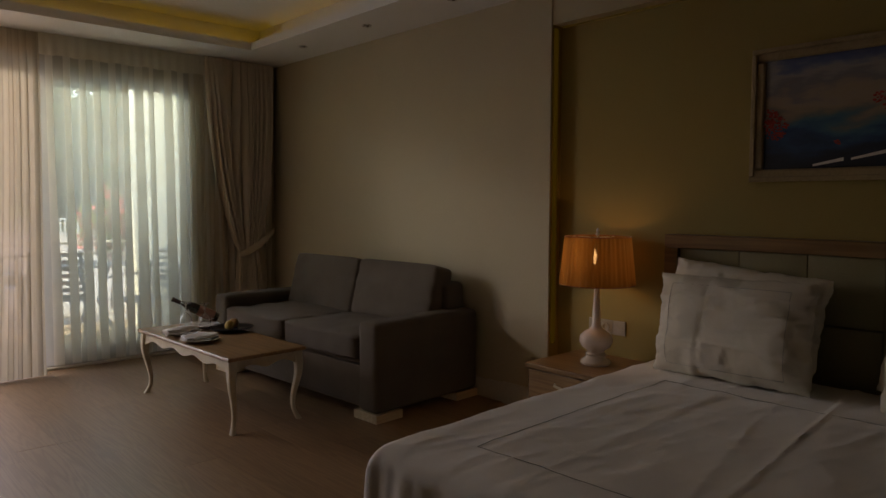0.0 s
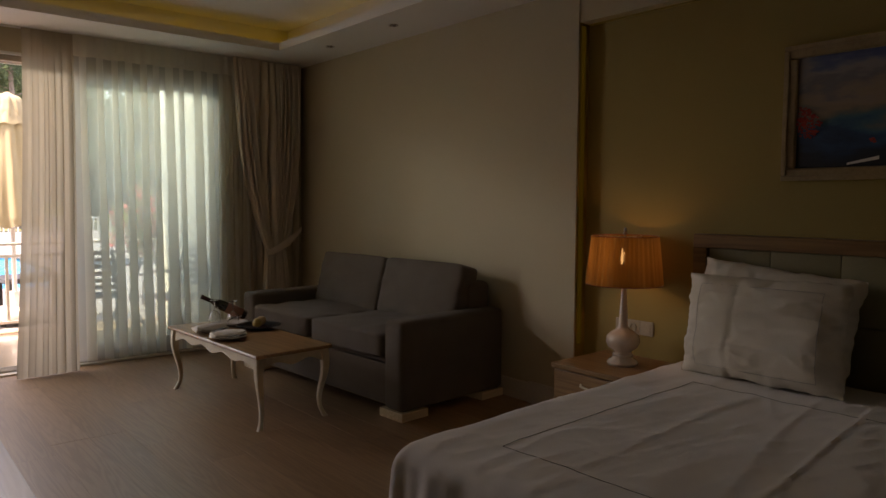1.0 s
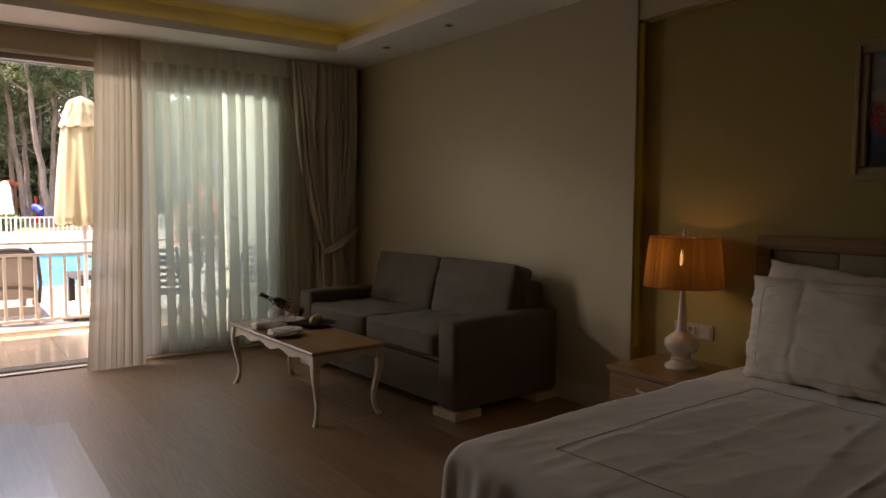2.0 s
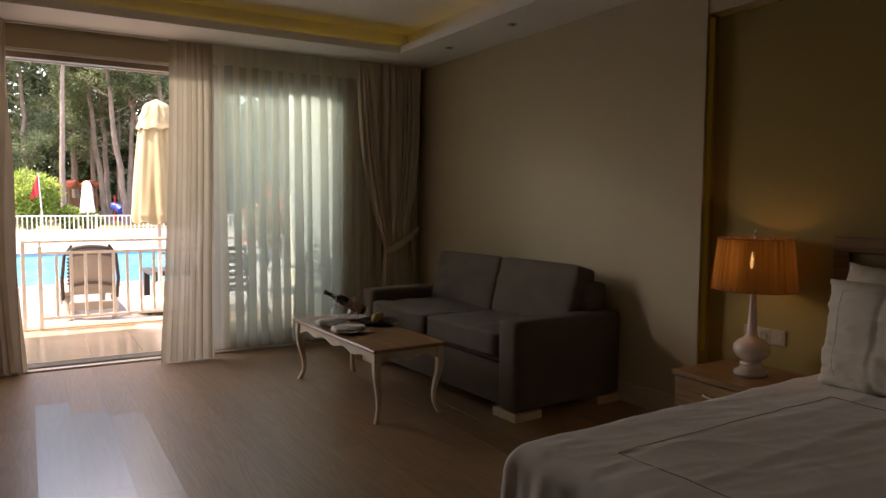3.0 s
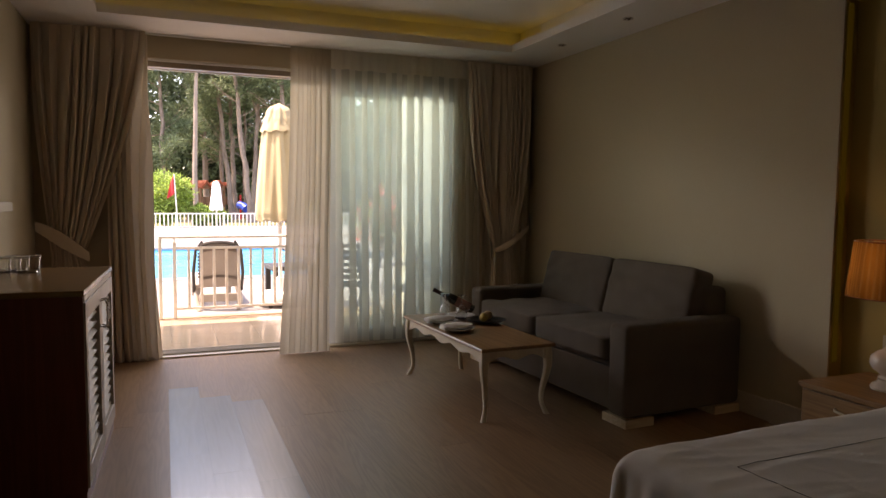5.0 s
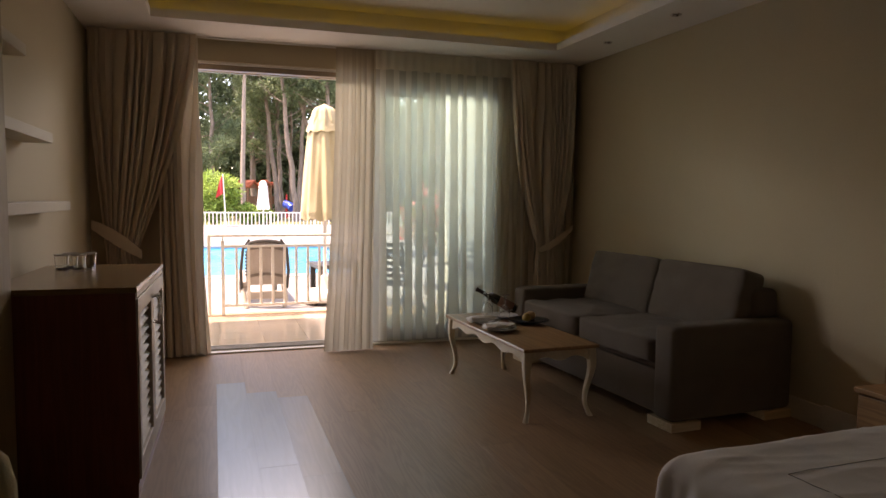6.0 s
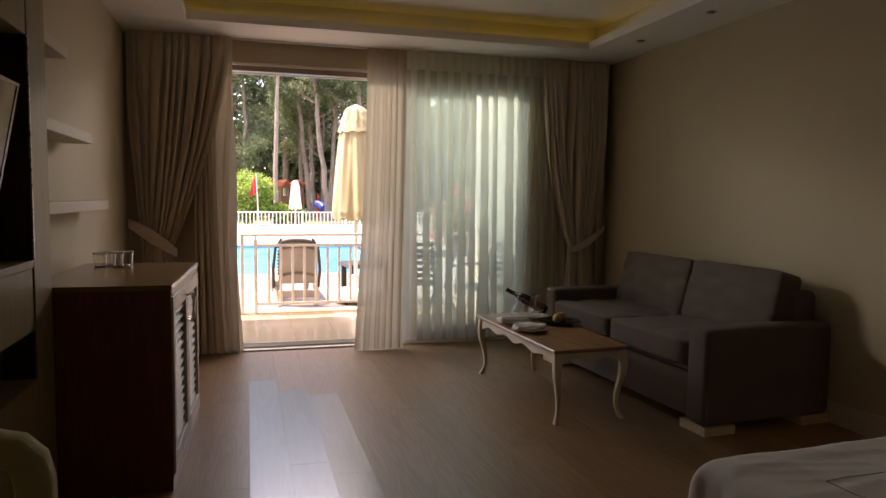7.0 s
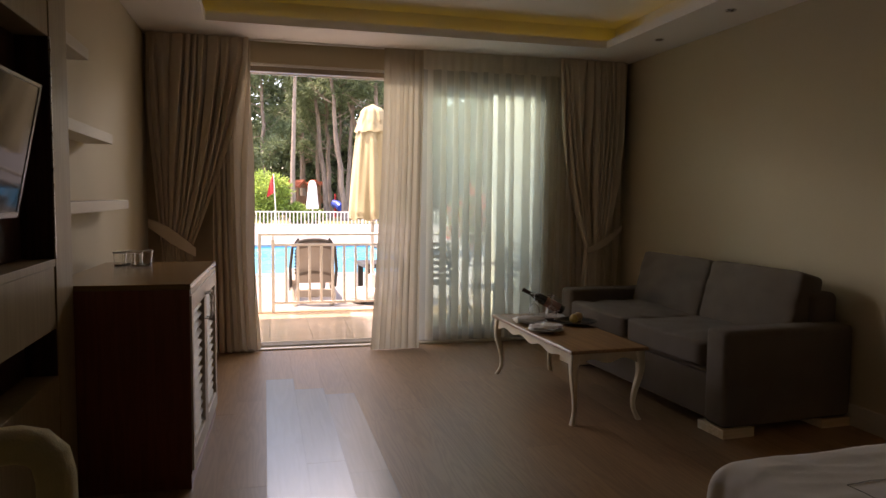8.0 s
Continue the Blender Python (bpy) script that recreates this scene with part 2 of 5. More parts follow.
SHEERPLEAT = thin("doubled_voile_pleat", (0.96, 0.93, 0.85), 0.24, 0.72)
SHEEREDGE = thin("voile_edge_brightener", (0.86, 0.80, 0.66), 0.24, 0.36)
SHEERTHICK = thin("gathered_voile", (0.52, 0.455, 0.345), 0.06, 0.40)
DRAPE = thin("beige_drape_cloth", (0.80, 0.695, 0.555), 0.0)
DRAPE.node_tree.nodes["Mix Shader"].inputs[0].default_value = 0.08
CHAIRCLOTH = mat("cream_chair_cloth", (0.70, 0.61, 0.37), (0.62, 0.53, 0.31), 6, 0.85, bump=0.25, bscale=260)
LED = glow("yellow_led_strip", (1.0, 0.70, 0.04), 0.105)
NICHELED = glow("amber_led_glow", (1.0, 0.66, 0.04), 0.0026)
BULB = glow("lamp_bulb", (1.0, 0.62, 0.25), 2.4)
OUTLET = mat("outlet_plastic", (0.48, 0.43, 0.34), (0.43, 0.385, 0.30), 12, 0.35)
TILE = mat("terrace_tile", (0.42, 0.325, 0.24), (0.37, 0.285, 0.21), 2.5, 0.12, bump=0.05, fine=0.5)
GROUT = mat("tile_grout", (0.55, 0.44, 0.345), (0.48, 0.38, 0.295), 20, 0.6)
PAVE = mat("pale_pool_paving", (0.25, 0.23, 0.222), (0.215, 0.198, 0.19), 0.8, 0.8, bump=0.1, bscale=20)
SOIL = mat("dry_grass_soil", (0.24, 0.20, 0.10), (0.13, 0.14, 0.05), 0.6, 0.95, bump=0.3, bscale=6)
RENDER = mat("cream_render", (0.70, 0.675, 0.59), (0.65, 0.625, 0.545), 1.5, 0.85, bump=0.2, bscale=90)
POOLTILE = mat("blue_pool_tile", (0.045, 0.34, 0.62), (0.03, 0.26, 0.52), 1.5, 0.4, bscale=12)
WATER = mat("pool_water", (0.08, 0.39, 0.66), (0.045, 0.33, 0.60), 0.5, 0.12, bump=0.2, bscale=5, spec=0.12)
RAILWHITE = mat("white_painted_rail", (0.76, 0.70, 0.65), (0.69, 0.63, 0.58), 8, 0.35)
PLASTIC = mat("taupe_resin", (0.36, 0.305, 0.255), (0.31, 0.26, 0.215), 6, 0.5)
BANDRESIN = mat("brown_resin", (0.20, 0.16, 0.13), (0.165, 0.13, 0.105), 6, 0.5)
BRONZE = mat("dark_resin", (0.040, 0.034, 0.030), (0.028, 0.024, 0.022), 8, 0.5)
CANVAS = mat("cream_canvas", (0.44, 0.37, 0.245), (0.40, 0.335, 0.22), 3, 0.9, bump=0.15, bscale=200)
WHITECANVAS = mat("white_canvas", (0.82, 0.80, 0.78), (0.76, 0.74, 0.72), 3, 0.9)
BARK = mat("pine_bark", (0.26, 0.200, 0.170), (0.135, 0.102, 0.086), 5, 0.95, bump=0.8, bscale=16, stretch=(1, 1, 0.3))
PALEBARK = mat("pale_bark", (0.33, 0.26, 0.215), (0.19, 0.145, 0.12), 4, 0.95, bump=0.6, bscale=14, stretch=(1, 1, 0.4))
NEEDLE = leafy("pine_needles", (0.185, 0.235, 0.130), (0.080, 0.118, 0.064))
SHRUB = leafy("shrub_leaves", (0.34, 0.46, 0.110), (0.17, 0.27, 0.050))
FLOWERLEAF = leafy("garden_leaves", (0.20, 0.30, 0.07), (0.09, 0.16, 0.03))
PETAL = leafy("red_petals", (0.84, 0.13, 0.14), (0.70, 0.22, 0.20))
REDROOF = mat("red_play_roof", (0.45, 0.10, 0.045), (0.36, 0.07, 0.03), 4, 0.6)
PLAYWOOD = wood("playhouse_timber", (0.22, 0.10, 0.05), (0.15, 0.07, 0.035), 0.7, 2)
BLUEPLASTIC = mat("blue_plastic", (0.03, 0.08, 0.50), (0.02, 0.06, 0.42), 4, 0.35)
REDCLOTH = mat("red_flag_cloth", (0.55, 0.04, 0.035), (0.45, 0.03, 0.03), 6, 0.8)


# ---- building helpers ----
def thing(name, at=(0, 0, 0), rz=0.0, label="", category="", group="", kind=""):
    ob = new(name)
    ob.empty_display_size = 0.1
    ob.matrix_basis = pose(*at, 0, 0, rz)
    return tagged(ob, label, category, group, kind)


def part(name, bm, material, parent=None, label="", smooth=False, at=None):
    """Links a bmesh as one mesh object, under a thing or a part if one is given."""
    me = bpy.data.meshes.new(name)
    bmesh.ops.recalc_face_normals(bm, faces=bm.faces[:])
    bm.to_mesh(me)
    bm.free()
    for m in material if isinstance(material, (list, tuple)) else (material,):
        me.materials.append(m)
    if smooth:
        for p in me.polygons:
            p.use_smooth = True
        me.set_sharp_from_angle(angle=radians(42))
    ob = new(name, me)
    ob.parent = parent
    if at is not None:
        ob.matrix_basis = at
    return tagged(ob, label)


def box(x0, x1, y0, y1, z0, z1, bevel=0.0, seg=2, bm=None):
    bm = bm or bmesh.new()
    vs = bmesh.ops.create_cube(bm, size=1, matrix=Matrix.Translation(((x0 + x1) / 2, (y0 + y1) / 2, (z0 + z1) / 2)) @ Matrix.Diagonal((abs(x1 - x0), abs(y1 - y0), abs(z1 - z0), 1)))["verts"]
    if bevel:
        es = list({e for v in vs for e in v.link_edges})
        bmesh.ops.bevel(bm, geom=es, offset=bevel, segments=seg, profile=0.5, affect="EDGES")
    return bm


def lathe(profile, n=32, bm=None, at=(0, 0, 0)):
    bm = bm or bmesh.new()
    rings = []
    for r, z in profile:
        if r < 1e-5:
            rings.append([bm.verts.new((at[0], at[1], at[2] + z))])
        else:
            rings.append([bm.verts.new((at[0] + r * math.cos(2 * math.pi * i / n), at[1] + r * math.sin(2 * math.pi * i / n), at[2] + z)) for i in range(n)])
    for a, b in zip(rings, rings[1:]):
        for i in range(n):
            j = (i + 1) % n
            if len(a) == 1 and len(b) > 1:
                bm.faces.new((a[0], b[i], b[j]))
            elif len(b) == 1 and len(a) > 1:
                bm.faces.new((a[i], a[j], b[0]))
            elif len(a) > 1:
                bm.faces.new((a[i], a[j], b[j], b[i]))
    return bm


def tube(points, radii, n=10, bm=None, flat=1.0, caps=True):
    """A swept tube along points; radii is one number or one for each point."""
    bm = bm or bmesh.new()
    pts = [Vector(p) for p in points]
    if not isinstance(radii, (list, tuple)):
        radii = [radii] * len(pts)
    rings, up = [], None
    for i, p in enumerate(pts):
        d = (pts[min(i + 1, len(pts) - 1)] - pts[max(i - 1, 0)]).normalized()
        if up is None:
            up = Vector((0, 0, 1)) if abs(d.z) < 0.9 else Vector((0, 1, 0))
        side = d.cross(up).normalized()
        up = side.cross(d).normalized()
        rings.append([bm.verts.new(p + radii[i] * (math.cos(2 * math.pi * k / n) * side + flat * math.sin(2 * math.pi * k / n) * up)) for k in range(n)])
    for a, b in zip(rings, rings[1:]):
        for k in range(n):
            bm.faces.new((a[k], a[(k + 1) % n], b[(k + 1) % n], b[k]))
    if caps:
        bm.faces.new(rings[0][::-1])
        bm.faces.new(rings[-1])
    return bm


def sheet(fn, nu, nv, bm=None):
    """A grid of points fn(u, v), u and v from 0 to 1."""
    bm = bm or bmesh.new()
    g = [[bm.verts.new(fn(i / nu, j / nv)) for i in range(nu + 1)] for j in range(nv + 1)]
    for j in range(nv):
        for i in range(nu):
            bm.faces.new((g[j][i], g[j][i + 1], g[j + 1][i + 1], g[j + 1][i]))
    return bm


def cushion(sx, sy, sz, puff=0.25, n=14, wrinkle=0.0, seed=0, power=3.2):
    """A stuffed block: a rounded superellipsoid with bulging faces, centred on its own middle."""
    bm = bmesh.new()
    bmesh.ops.create_cube(bm, size=2)
    bmesh.ops.subdivide_edges(bm, edges=bm.edges[:], cuts=n, use_grid_fill=True)
    for v in bm.verts:
        x, y, z = v.co
        s = (abs(x) ** power + abs(y) ** power + abs(z) ** power) ** (-1 / power)
        x, y, z = (a * s for a in (x, y, z))
        m = max(abs(x), abs(y), abs(z))
        k = 1 + puff * (1 - x * x) * (1 - y * y) * (1 if abs(z) > 0.4 else 0)
        w = wrinkle * noise.noise(Vector((x * 3.1 + seed, y * 3.1, z * 2 + seed))) if wrinkle else 0
        v.co = (x * sx / 2, y * sy / 2, z * k * sz / 2 + w)
    return bm


def tilt(bm, m):
    bmesh.ops.transform(bm, matrix=m, verts=bm.verts[:])
    return bm

# ---- the room's shell ----
WR, WL, WB, WF = 3.39, -0.93, 6.10, -5.2      # right, left, window and rear wall
CEIL, TOP = 2.62, 2.785                        # lower ceiling and the raised tray
NB, NY0, NY1, NZ = 3.475, -0.75, 2.68, 2.41     # niche back, its two ends and its head
DX0, DX1, DZ = -0.22, 2.60, 2.40               # terrace door opening


def shell(name, bm, material, label):
    return tagged(part(name, bm, material), label, kind="structure")


bm = box(WR, WR + 0.3, NY1, WB + 0.2, 0, 2.95)
box(WR, WR + 0.3, WF, NY0, 0, 2.95, bm=bm)
box(WR, WR + 0.3, NY0, NY1, NZ, 2.95, bm=bm)
shell("wall_east", bm, WALL, "warm beige painted plaster wall behind the sofa")
shell("niche_panel", box(NB, NB + 0.15, NY0, NY1, 0, NZ), NICHE, "recessed olive-beige wall panel behind the bed")
shell("niche_lining", box(WR - 0.002, NB, NY1 - 0.0035, NY1 - 0.0005, 0, NZ), NICHE, "olive-beige lining of the niche edge")
shell("pier", box(WR - 0.012, WR, NY1, 3.03, 0, CEIL, 0.002), WALL, "shallow beige wall pier beside the bed niche")
bm = box(DX1, WR, WB, WB + 0.22, 0, 2.95)
box(WL - 0.2, DX0, WB, WB + 0.22, 0, 2.95, bm=bm)
box(DX0, DX1, WB, WB + 0.22, DZ + 0.045, 2.95, bm=bm)
shell("wall_north", bm, WALL, "beige wall with the wide terrace door opening")
shell("wall_west", box(WL - 0.2, WL, WF, WB, 0, 2.95), WALL, "light beige painted wall with floating shelves")
shell("wall_south", box(WL, WR, WF - 0.2, WF, 0, 2.95), REARWALL, "plain unseen rear wall, kept dark to cut bounce light")

# lower ceiling round a raised tray, with the lit cove behind its lip
TX0, TX1, TY0, TY1 = -0.414, 2.855, -1.2, 5.49
bm = bmesh.new()
for a in ((WL, TX0, WF, WB), (TX1, WR, WF, WB), (TX0, TX1, TY1, WB), (TX0, TX1, WF, TY0)):
    box(*a, CEIL, CEIL + 0.065, bm=bm)
shell("ceiling", bm, WHITE, "white painted lower ceiling round a raised tray")
CB = 0.17
shell("ceiling_tray", box(TX0 - CB - 0.03, TX1 + CB + 0.03, TY0 - CB - 0.03, TY1 + CB + 0.03, TOP + 0.05, TOP + 0.12), WHITE, "white raised ceiling tray above the lower ceiling")
for a in ((TX0 - CB - 0.03, TX0 - CB, TY0 - CB, TY1 + CB), (TX1 + CB, TX1 + CB + 0.03, TY0 - CB, TY1 + CB), (TX0 - CB, TX1 + CB, TY1 + CB, TY1 + CB + 0.03), (TX0 - CB, TX1 + CB, TY0 - CB - 0.03, TY0 - CB)):
    shell("cove_wall", box(*a, CEIL + 0.065, TOP + 0.05), WHITE, "white upright back of the ceiling cove")
led = thing("led_strip", (0, 0, CEIL + 0.07), 0, "yellow LED strip light lying in the ceiling cove", "led strip")
LI, LO = 0.145, 0.155                          # the strip runs close to the cove's back
for a in ((TX0 - LO, TX0 - LI, TY0, TY1), (TX1 + LI, TX1 + LO, TY0, TY1)):
    part("strip", box(*a, 0, 0.008), LED, led)
for y0, y1 in ((TY1 + LI, TY1 + LO), (TY0 - LO, TY0 - LI)):
    # lengths that overlap a little where they are joined
    for x0, x1 in ((TX0 - 0.1, 1.05), (0.93, 2.12), (2.02, TX1 + 0.1)):
        part("strip", box(x0, x1, y0, y1, 0, 0.008), LED, led)
        y0, y1 = y0 - 0.014, y1 - 0.014


def downlight(x, y):
    d = thing("ceiling_spotlight", (x, y, CEIL), 0, "small round recessed chrome ceiling spotlight, off", "spotlight", "ceiling spotlights")
    part("rim", lathe([(0.022, -0.001), (0.036, -0.001), (0.038, -0.004), (0.035, -0.008), (0.026, -0.006), (0.022, -0.001)], 28), STEEL, d, "chrome rim", True)
    part("lens", lathe([(0.0, -0.0025), (0.014, -0.002), (0.0215, -0.001)], 20), BLACK, d, "dark lamp face", True)
    return d


downlight(3.09, 5.05)
downlight(3.07, 4.14)
downlight(3.07, 3.23)

# skirting
bm = box(WR - 0.016, WR, 3.03, WB, 0, 0.13, 0.004)
shell("baseboard", bm, SKIRT, "painted cream skirting board")
shell("baseboard", box(WR - 0.028, WR - 0.012, NY1 + 0.004, 3.046, 0, 0.145, 0.004), SKIRT, "painted cream skirting board on the pier")
shell("baseboard", box(WL, WL + 0.016, 4.36, WB, 0, 0.145, 0.004), SKIRT, "painted cream skirting board")

# amber strip in the niche's edge, its upright widened to stand for light on the lining
nled = thing("niche_light", (0, 0, 0), 0, "amber LED strip in the niche edge, widened to show its glow on the lining", "led strip")
part("strip", box(WR + 0.006, WR + 0.046, NY1 - 0.009, NY1 - 0.005, 0.45, NZ - 0.02), NICHELED, nled)
part("strip", box(NB - 0.022, NB - 0.014, NY0 + 0.02, NY1 - 0.02, NZ - 0.012, NZ - 0.004), NICHELED, nled)

# sub floor under the planks
shell("floor", box(WL - 0.05, WR + 0.1, WF, 6.03, -0.12, -0.006), JOINT, "oak plank floor with dark narrow joints")

# ---- terrace door ----
door = thing("sliding_door", ((DX0 + DX1) / 2, WB + 0.1, 0), 0, "white sliding terrace door, one leaf slid open", "door", kind="structure")
ox = (DX0 + DX1) / 2
L = lambda x: x - ox
# shade put into the brown profile, caught light into the white lip and edge
head = part("head_profile", box(L(DX0), L(DX1), -0.045, 0.05, DZ - 0.018, DZ + 0.026, 0.004), HEADSHADE, door, "head profile, brown for the shade on it")
part("head_lip", box(L(DX0), L(DX1), -0.075, 0.03, DZ + 0.0265, DZ + 0.047, 0.004), ALUWHITE, head, "lip of the head profile, pale for the light it catches")
part("sunlit_edge", box(L(DX0), L(DX1), 0.051, 0.07, DZ - 0.026, DZ + 0.02, 0.003), ALUWHITE, head, "thin outer edge, white for the sun on it")
part("jamb", box(L(DX0), L(DX0) + 0.05, -0.06, 0.07, 0.03, DZ - 0.027, 0.006), ALUWHITE, door)
part("jamb", box(L(DX1) - 0.038, L(DX1), -0.06, 0.07, 0.03, DZ - 0.027, 0.006), ALUWHITE, door)
part("floor_trim", box(L(DX0), L(DX1), -0.168, -0.112, -0.02, 0.014, 0.005), SKIRT, door, "cream floor trim before the track")
sill = part("sill_track", box(L(DX0), L(DX1), -0.111, 0.07, -0.02, 0.012, 0.004), ALU, door, "ribbed metal threshold track")
for y in (-0.085, -0.045, 0.0, 0.045):
    part("track_rib", box(L(DX0) + 0.01, L(DX1) - 0.01, y, y + 0.009, 0.012, 0.030, 0.002), ALU, sill)


def leaf(x0, x1, y):
    ob = part("door_leaf", box(L(x0), L(x0) + 0.085, y - 0.02, y + 0.02, 0.03, DZ - 0.019, 0.005), ALUWHITE, door, "white profile door leaf with green-tinted glass")
    part("stile", box(L(x1) - 0.052, L(x1), y - 0.02, y + 0.02, 0.03, DZ - 0.019, 0.005), ALUWHITE, ob)
    part("rail", box(L(x0) + 0.086, L(x1) - 0.053, y - 0.02, y + 0.02, DZ - 0.110, DZ - 0.020, 0.005), ALUWHITE, ob)
    part("rail", box(L(x0) + 0.086, L(x1) - 0.053, y - 0.02, y + 0.02, 0.03, 0.13, 0.005), ALUWHITE, ob)
    part("pane", box(L(x0) + 0.086, L(x1) - 0.053, y - 0.004, y + 0.004, 0.131, DZ - 0.111), PANE, ob, "green-tinted glass pane")


leaf(1.36, DX1 - 0.040, 0.035)
leaf(1.30, DX1 - 0.046, -0.012)


# ---- curtains ----
def cloth(name, top, tie, foot, ytop, ztop, ztie, zfoot, folds, amp, material, parent, nu=220, nv=60, sweep=2.2, seed=0.0, label="", lean=0.0, pinch=0.35, sway=1.0, cusp=0.0):
    """Pleated cloth between a top span and a foot span; with a tie span it is gathered at ztie."""
    def fn(u, v):
        z = ztop + (zfoot - ztop) * v
        if tie:
            if z > ztie:
                k = ((ztop - z) / (ztop - ztie)) ** sweep
                a = top[0] + (tie[0] - top[0]) * k
                b = top[1] + (tie[1] - top[1]) * k
                am = amp * (1 - 0.55 * k)
            else:
                k = ((ztie - z) / (ztie - zfoot)) ** 0.6
                a = tie[0] + (foot[0] - tie[0]) * k
                b = tie[1] + (foot[1] - tie[1]) * k
                am = amp * (0.45 + 0.35 * k)
        else:
            k = v * v
            a = top[0] + (foot[0] - top[0]) * k
            b = top[1] + (foot[1] - top[1]) * k
            am = amp * (0.8 + 0.35 * v)
        w = u + (0.40 + 0.80 * cusp) / folds * noise.noise(Vector((u * folds * 0.45 + seed, v * 0.9 * sway, seed)))
        ph = 2 * math.pi * folds * w
        y = am * (0.8 * math.sin(ph) + 0.22 * math.sin(2.13 * ph + seed) + 0.5 * noise.noise(Vector((u * folds * 0.3, v * 1.5 * sway, seed + 7))))
        am *= 1 + 0.55 * cusp * noise.noise(Vector((u * folds * 0.55 + 3.1, v * 0.8, seed + 2)))
        # full rounded ridges towards the room, with narrow deep valleys between them
        y += cusp * am * (0.9 - 2.0 * abs(math.sin(0.5 * ph)) ** 0.75)
        # the heading keeps the pleats shallow at the track
        y *= 0.30 + 0.70 * min(1.0, v / 0.16) ** 0.8
        dx = pinch * am * math.sin(2 * ph + 0.6)
        return (a + (b - a) * u + dx, ytop + y * (1 - 0.45 * abs(lean) / 0.15 * v ** 4) + lean * v ** 4, z)
    return part(name, sheet(fn, nu, nv), material, parent, label, True)


# the two tied drapes
dl = thing("curtain", (0, 0, 0), 0, "heavy beige drape tied back beside the terrace door", "curtain", "drapes")
cloth("drape_cloth", (-0.89, -0.125), (-0.80, -0.585), (-0.80, -0.50), 5.975, CEIL - 0.004, 0.86, 0.012, 9.5, 0.052, DRAPE, dl, 520, 90, 1.55, 3.1, cusp=0.85, sway=1.1)
cloth("drape_cloth", (-0.40, -0.10), None, (-0.42, -0.035), 6.035, CEIL - 0.004, 0, 0.006, 4.5, 0.036, DRAPE, dl, 220, 40, seed=5.7, cusp=0.9)
dr = thing("curtain", (3.0, 6.04, 0), 0, "heavy beige drape tied back at the sofa wall", "curtain", "drapes")
cloth("drape_cloth", (2.655 - 3, 3.35 - 3), (2.945 - 3, 3.13 - 3), (2.90 - 3, 3.20 - 3), -0.06, CEIL - 0.004, 0.87, 0.012, 10.0, 0.046, DRAPE, dr, 460, 90, 2.4, 8.4, cusp=0.9, sway=1.1)
cloth("drape_cloth", (2.70 - 3, 3.34 - 3), None, (2.72 - 3, 3.34 - 3), 0.04, CEIL - 0.004, 0, 0.006, 7.5, 0.026, DRAPE, dr, 200, 40, seed=2.2)


def tieback(parent, pts, w=0.05):
    bm = bmesh.new()
    n = len(pts)
    rows = []
    for i, (x, y, z) in enumerate(pts):
        h = w * (0.7 + 0.5 * math.sin(math.pi * i / (n - 1)))
        rows.append([bm.verts.new((x, y - 0.006, z - h)), bm.verts.new((x, y - 0.012, z)), bm.verts.new((x, y - 0.006, z + h)), bm.verts.new((x, y + 0.006, z))])
    for a, b in zip(rows, rows[1:]):
        for k in range(4):
            bm.faces.new((a[k], a[(k + 1) % 4], b[(k + 1) % 4], b[k]))
    part("tieback", bm, DRAPE, parent, "matching cloth tieback band", True)


tieback(dl, [(-0.905 + 0.36 * i / 9, 5.945 - 0.03 * math.sin(math.pi * i / 9), 1.10 - 0.24 * (i / 9) ** 1.15) for i in range(10)])
tieback(dr, [(2.94 - 3 + 0.36 * i / 9, -0.10 - 0.03 * math.sin(math.pi * i / 9), 0.845 + 0.22 * (i / 9) ** 1.3) for i in range(10)], 0.032)

sh = thing("sheer_curtain", (1.8, 6.035, 0), 0, "white sheer voile curtain hanging to the floor", "curtain")


